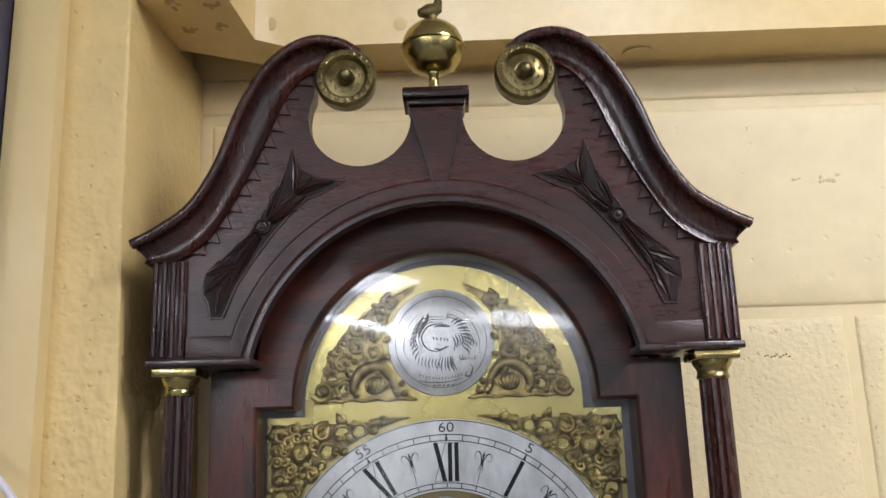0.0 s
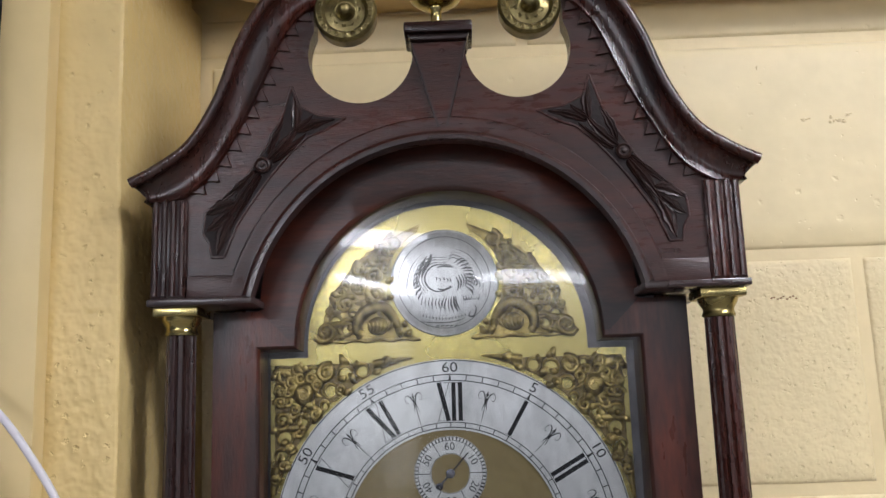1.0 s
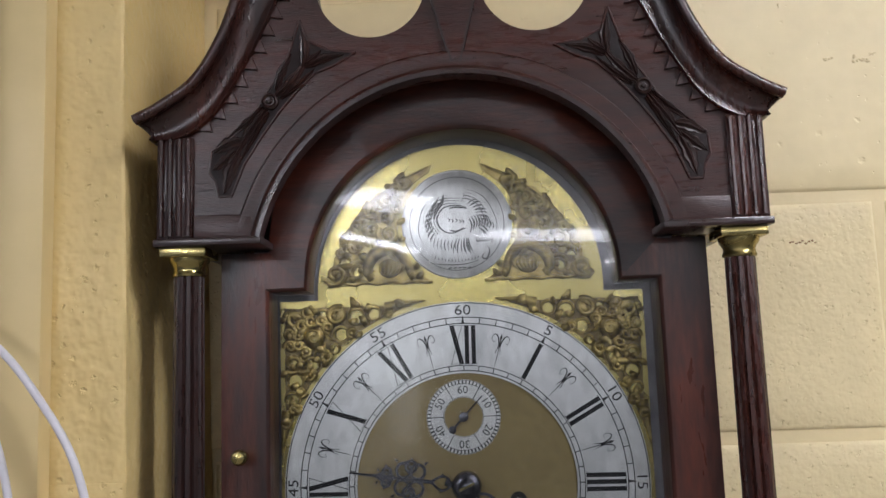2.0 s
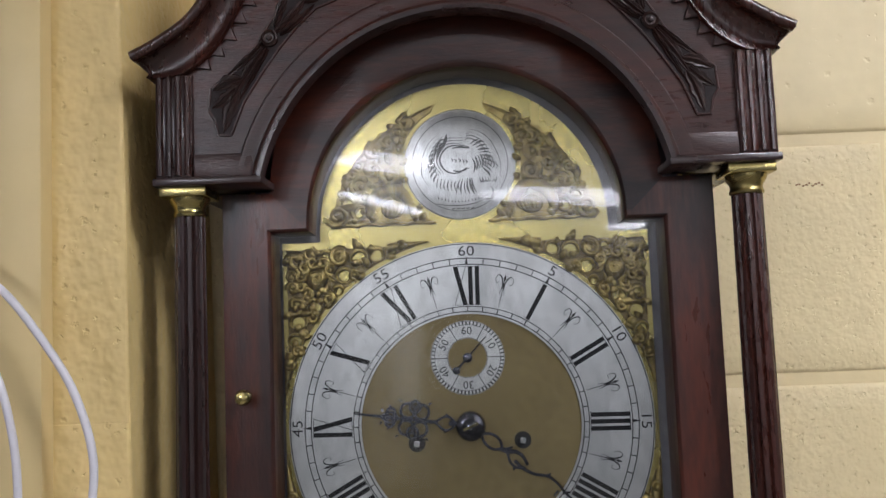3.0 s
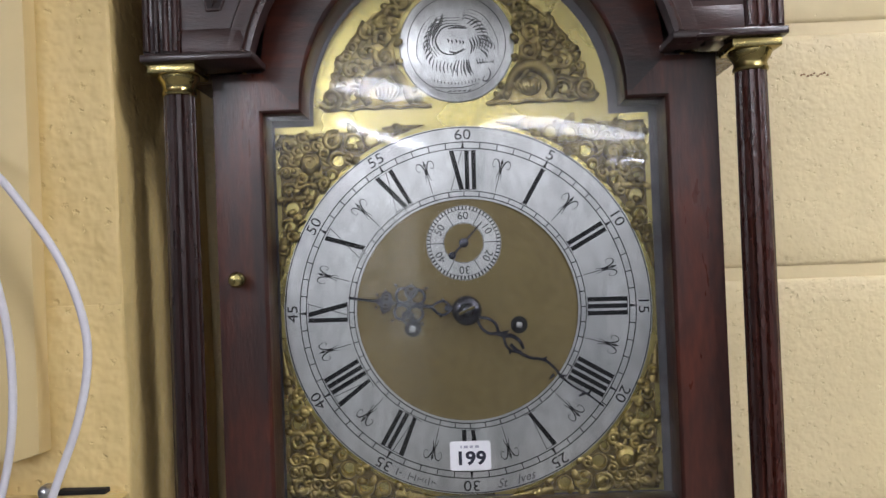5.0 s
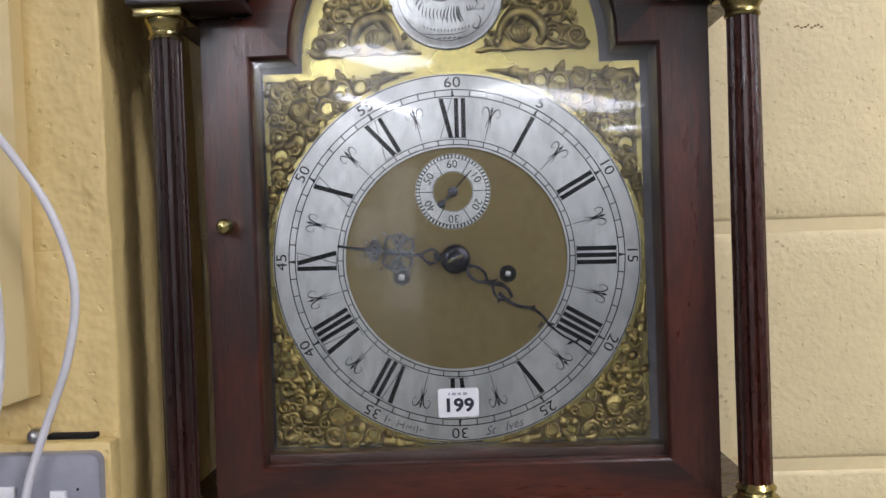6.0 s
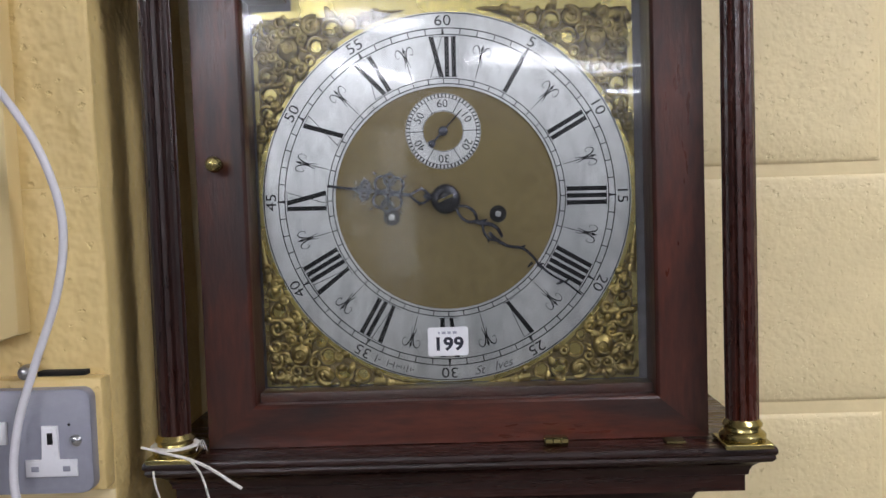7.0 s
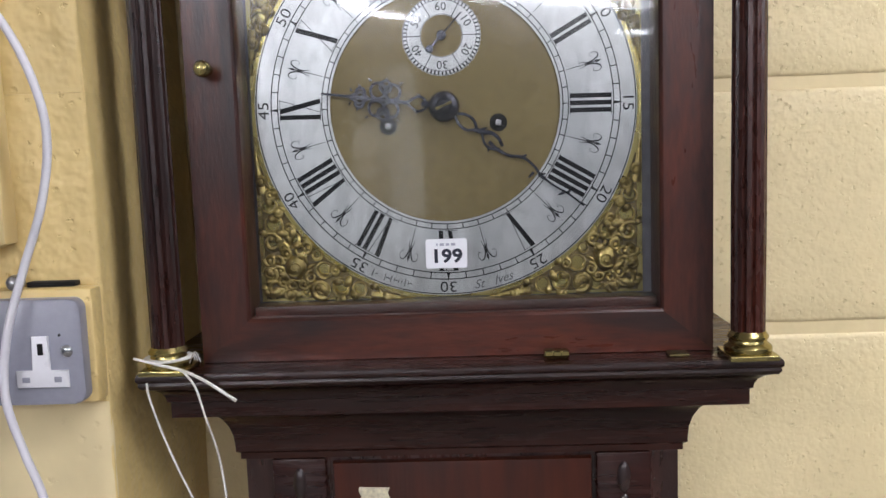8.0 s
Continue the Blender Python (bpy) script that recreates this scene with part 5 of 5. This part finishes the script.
for k in range(5):
    u = -0.008 + k * 0.004
    tube(bm, [(AX + u, dome(u, -0.0378), ACZ - 0.0385), (AX + u + 0.0026, dome(u, -0.0378), ACZ - 0.0378)], 0.0005, 4)
part("ribbon_strokes", bm, GREY_INK, disc, "", 0)
bm = annulus(B(), AX, ACZ, 0.0400, 0.0405, -0.0034, -0.0022, 72)
part("engraved_circle", bm, GREY_INK, disc, "", 0)

# ---- stickers, string ----
bm = prism(B(), [(x, z) for x, z in ((-0.0178, 1.5735), (-0.0165, 1.5722), (0.0130, 1.5722), (0.0143, 1.5735), (0.0143, 1.5937), (0.0130, 1.5950), (-0.0165, 1.5950), (-0.0178, 1.5937))], DF + 0.0068, DF + 0.00735)
lot = tagged(link("lot_sticker", bm, PAPER, 0), "white paper lot sticker numbered 199 stuck on the glass", "sticker")
wd = letters("199", 0.0144, Matrix.Translation((-0.0016, DF + 0.00672, 1.5812)) @ Matrix.Diagonal((1.12, 1, 1, 1)), bold=0.00048)
part("number", wd, PRINT, lot, "bold dark number 199", 0)
bm = B()
for x0, x1 in ((-0.0095, -0.0082), (-0.0068, -0.0035), (-0.0022, 0.0005), (0.0020, 0.0052)):
    box(bm, x0, x1, DF + 0.00662, DF + 0.0069, 1.5896, 1.5916)
part("small_print", bm, PALE_PRINT, lot, "", 0)
bm = prism(B(), [(-0.0805, 1.3905), (-0.0812, 1.387), (-0.079, 1.383), (-0.0805, 1.378), (-0.0575, 1.376), (-0.0555, 1.380), (-0.0572, 1.385), (-0.0555, 1.3895)], -0.0092, -0.0083)
tagged(link("paper_label", bm, OLDPAPER, 0), "small blank aged paper label stuck on the trunk door", "label")

bm = B()
tube(bm, spline([(-0.231, -0.078, 1.5195), (-0.213, -0.0795, 1.515), (-0.196, -0.0785, 1.510), (-0.182, -0.0745, 1.5015), (-0.170, -0.071, 1.4915), (-0.160, -0.069, 1.4835)], 5), lambda t: 0.0010 + 0.0005 * t, 6)
tag_string = tagged(link("string", bm, STRING, 60), "loose white string tied round the column base", "string")
bm = B()
tube(bm, spline([(-0.1955, -0.079, 1.5105), (-0.187, -0.078, 1.497), (-0.182, -0.076, 1.475), (-0.176, -0.072, 1.448), (-0.1725, -0.070, 1.418), (-0.171, -0.068, 1.385), (-0.166, -0.066, 1.345)], 5), 0.0009, 6)
part("string_end", bm, STRING, tag_string, "", 60)
bm = B()
tube(bm, spline([(-0.2265, -0.069, 1.4985), (-0.2235, -0.0735, 1.489), (-0.217, -0.073, 1.465), (-0.208, -0.072, 1.438), (-0.197, -0.072, 1.411), (-0.187, -0.070, 1.38), (-0.178, -0.07, 1.35)], 5), 0.0009, 6)
part("string_end", bm, STRING, tag_string, "", 60)
bm = B()
lathe(bm, [(0.0180, -0.0008), (0.0188, 0.0), (0.0180, 0.0008)], (XC - 0.2165, -0.0545, 1.5145), "Z", 24)
for k in range(3):
    tube(bm, spline([(-0.194, -0.066, 1.5125), (-0.190 + 0.001 * k, -0.070, 1.520 + 0.001 * k), (-0.188 + 0.002 * k, -0.071, 1.516 - 0.001 * k)], 4), 0.0003, 5)
part("knot", bm, STRING, tag_string, "frayed string knot", 60)

# ---- socket, cables ----
bm = box(B(), -0.420, -0.2590, -0.0765, -0.0585, 1.4870, 1.5725, 0.003)
pattress = tagged(link("pattress", bm, PIER), "yellow painted wooden backing block behind the socket", "backing block")


def rounded(x0, x1, z0, z1, r, n=5):
    pts = []
    for cx, cz, a0 in ((x1 - r, z1 - r, 0), (x0 + r, z1 - r, 90), (x0 + r, z0 + r, 180), (x1 - r, z0 + r, 270)):
        pts += [(cx + r * math.cos(radians(a0 + 90 * k / n)), cz + r * math.sin(radians(a0 + 90 * k / n))) for k in range(n + 1)]
    return pts


socket = thing("double_socket", (-0.342, -0.077, 1.49), "grey metal double wall socket with white inserts", "wall socket")
bm = prism(B(), rounded(-0.4130, -0.2640, 1.4895, 1.5665, 0.008), -0.0870, -0.0766, 0.0018)
plate = part("face_plate", bm, GREYMETAL, socket)
bm = prism(B(), [(-0.3130, 1.5025), (-0.2750, 1.5025), (-0.2750, 1.5150), (-0.2880, 1.5150), (-0.2880, 1.5400), (-0.3000, 1.5400), (-0.3000, 1.5150), (-0.3130, 1.5150)], -0.0892, -0.0866, 0.0006)
outlet = part("outlet", bm, WHITEPLASTIC, socket, "white plastic outlet insert")
for x0, x1, z0, z1 in ((-0.2957, -0.2917, 1.5265, 1.5350), (-0.3085, -0.3030, 1.5065, 1.5105), (-0.2850, -0.2797, 1.5065, 1.5105)):
    bm = box(B(), x0, x1, -0.0898, -0.0886, z0, z1, 0.0003)
    part("pin_slot", bm, HOLE if z0 > 1.52 else GREYMETAL, outlet)
bm = box(B(), -0.343, -0.3255, -0.0900, -0.0866, 1.5270, 1.5440, 0.0012)
part("rocker_switch", bm, WHITEPLASTIC, socket, "white rocker switch")
bm = lathe(B(), [(0.0045, 0), (0.0045, 0.0010), (0.0030, 0.0022), (0.001, 0.0026)], (-0.2755, -0.0868, 1.5285), "Y", 18)
part("plate_screw", bm, STEEL, socket, "bright plate screw")
bm = lathe(B(), [(0.0011, 0), (0.0011, 0.0004)], (-0.2800, -0.0869, 1.5405), "Y", 10)
part("pin_hole", bm, HOLE, socket)
# Shade of a slit above the block, put in as a near-black bar.
bm = box(B(), -0.311, -0.2745, -0.0680, -0.0586, 1.5728, 1.5765, 0.0006)
tagged(link("cable_strip", bm, HOLE), "dark slit above the socket backing block, drawn as a black bar", "strip")
bm = lathe(B(), [(0.0058, 0), (0.0060, 0.004), (0.0050, 0.008), (0.0030, 0.0095), (0.001, 0.010)], (-0.3155, -0.0705, 1.5775), "Y", 18)
tagged(link("screw", bm, STEEL), "round steel screw head above the socket", "screw")

bm = B()
tube(bm, spline([(-0.42, -0.105, 1.865), (-0.378, -0.106, 1.846), (-0.340, -0.106, 1.8155), (-0.314, -0.105, 1.783), (-0.291, -0.103, 1.745), (-0.278, -0.101, 1.705), (-0.2765, -0.100, 1.672), (-0.285, -0.0995, 1.632), (-0.301, -0.0995, 1.590),
                 (-0.3165, -0.100, 1.545), (-0.3215, -0.101, 1.500), (-0.311, -0.102, 1.459), (-0.299, -0.103, 1.424), (-0.288, -0.103, 1.36), (-0.284, -0.10, 1.2), (-0.30, -0.10, 0.6), (-0.33, -0.12, 0.05), (-0.40, -0.16, 0.0035)], 7), 0.0030, 10)
bm.transform(Matrix.Translation((0.006, 0, 0)))
tagged(link("cable", bm, CABLE, 60), "white plastic cable hanging in a loop beside the clock", "cable", "hanging cables")
bm = B()
tube(bm, spline([(-0.42, -0.101, 1.80), (-0.372, -0.101, 1.792), (-0.345, -0.100, 1.763), (-0.3305, -0.099, 1.715), (-0.326, -0.098, 1.665), (-0.329, -0.098, 1.615), (-0.340, -0.098, 1.570), (-0.358, -0.100, 1.52), (-0.375, -0.103, 1.45), (-0.38, -0.11, 1.2), (-0.39, -0.13, 0.5), (-0.41, -0.15, 0.05), (-0.46, -0.19, 0.0035)], 7), 0.0029, 10)
tagged(link("cable", bm, CABLE, 60), "second white plastic cable hanging nearer the board", "cable", "hanging cables")

# ---- blocks of the wall and the pier ----
def rough_block(x0, x1, y0, y1, z0, z1, r, seed, amp=0.0007, step=0.03, rx=None):
    """A block with rounded, slightly uneven arrises, open at the back."""
    bm, rx = B(), rx or r or 0.001
    nx, nz = max(2, round((x1 - x0) / step)), max(2, round((z1 - z0) / step))
    xs = [x0, x0 + rx * 0.35, x0 + rx] + [x0 + (x1 - x0) * k / nx for k in range(1, nx)] + [x1 - rx, x1 - rx * 0.35, x1]
    zs = [z0, z0 + r * 0.35, z0 + r] + [z0 + (z1 - z0) * k / nz for k in range(1, nz)] + [z1 - r, z1 - r * 0.35, z1]
    xs, zs = sorted(set(xs)), sorted(set(zs))
    grid = []
    for z in zs:
        row = []
        for x in xs:
            d = 0.0
            for q, e in ((x - x0, rx), (x1 - x, rx), (z - z0, r), (z1 - z, r)):
                if q < e:
                    d = max(d, e * (1 - math.sqrt(max(0.0, 1 - (1 - q / e) ** 2))))
            w = noise.noise(Vector((x * 22 + seed, z * 22, seed * 3.1))) * amp
            e = noise.noise(Vector((z * 30, x * 30 + seed, seed))) * amp
            row.append(bm.verts.new((x + (e if x in (x0, x1) else 0), y0 + d + w, z)))
        grid.append(row)
    for a, b in zip(grid, grid[1:]):
        for i in range(len(xs) - 1):
            bm.faces.new((a[i], a[i + 1], b[i + 1], b[i]))
    edge = grid[0] + [r_[-1] for r_ in grid[1:]] + grid[-1][-2::-1] + [r_[0] for r_ in grid[-2:0:-1]]
    back = [bm.verts.new((v.co.x, y1, v.co.z)) for v in edge]
    for i in range(len(edge)):
        j = (i + 1) % len(edge)
        bm.faces.new((edge[j], edge[i], back[i], back[j]))
    return bm


G = 0.0045
for c in range(len(COURSES) - 1):
    z0, z1 = COURSES[c] + G, COURSES[c + 1] - G
    z1 = min(z1, 2.2335)
    shift = 0.54 if c == 9 else 0.4215 if (c % 2 == 1) else 0.1965
    x = shift - 0.45 * 2
    while x < 1.9:
        x0, x1 = max(x + G, -0.268), x + 0.45 - G
        if x1 > -0.2:
            part("block", rough_block(x0, x1, WALL_Y, 0.1348, z0, z1, 0.006, c * 7 + round(x * 10)), BLOCK_FLAT if c >= 8 else BLOCK, wall_back, "", 60)
        x += 0.45
bm = box(B(), -0.75, -0.2700, -0.0555, 0.1344, 0, 2.2338)
pier = structure("wall_pier", bm, PIER, "yellow painted block pier beside the clock")


def lean(z):
    """The pier's arris is not quite plumb."""
    return float(np.interp(z, (1.25, 1.60, 1.83, 2.066, 2.30), (0.0045, 0.0075, 0.0040, -0.0015, -0.0035)))


for c in range(len(COURSES) - 1):
    z0, z1 = COURSES[c], min(COURSES[c + 1], 2.2335)
    bm = rough_block(-0.60, -0.2665, -0.0585, -0.0550, z0, z1, 0.0010 if c == 6 else 0.0, 40, 0.0020, 0.012, 0.0028)
    for v in bm.verts:
        v.co.x += lean(v.co.z) * max(0.0, (v.co.x + 0.60) / 0.3335)
    part("block", bm, BLOCK_FLAT if c < 6 else PIER, pier, "", 60)
    bm = rough_block(-0.0575, 0.1300, 0.2665, 0.2705, z0, z1, 0.0, 60, 0.001, 0.03)
    bm.transform(Matrix(((0.053, -1, 0, 0.003), (1, 0, 0, 0), (0, 0, 1, 0), (0, 0, 0, 1))))
    for v in bm.verts:
        v.co.x += lean(v.co.z)
    part("block", bm, PIER, pier, "", 60)
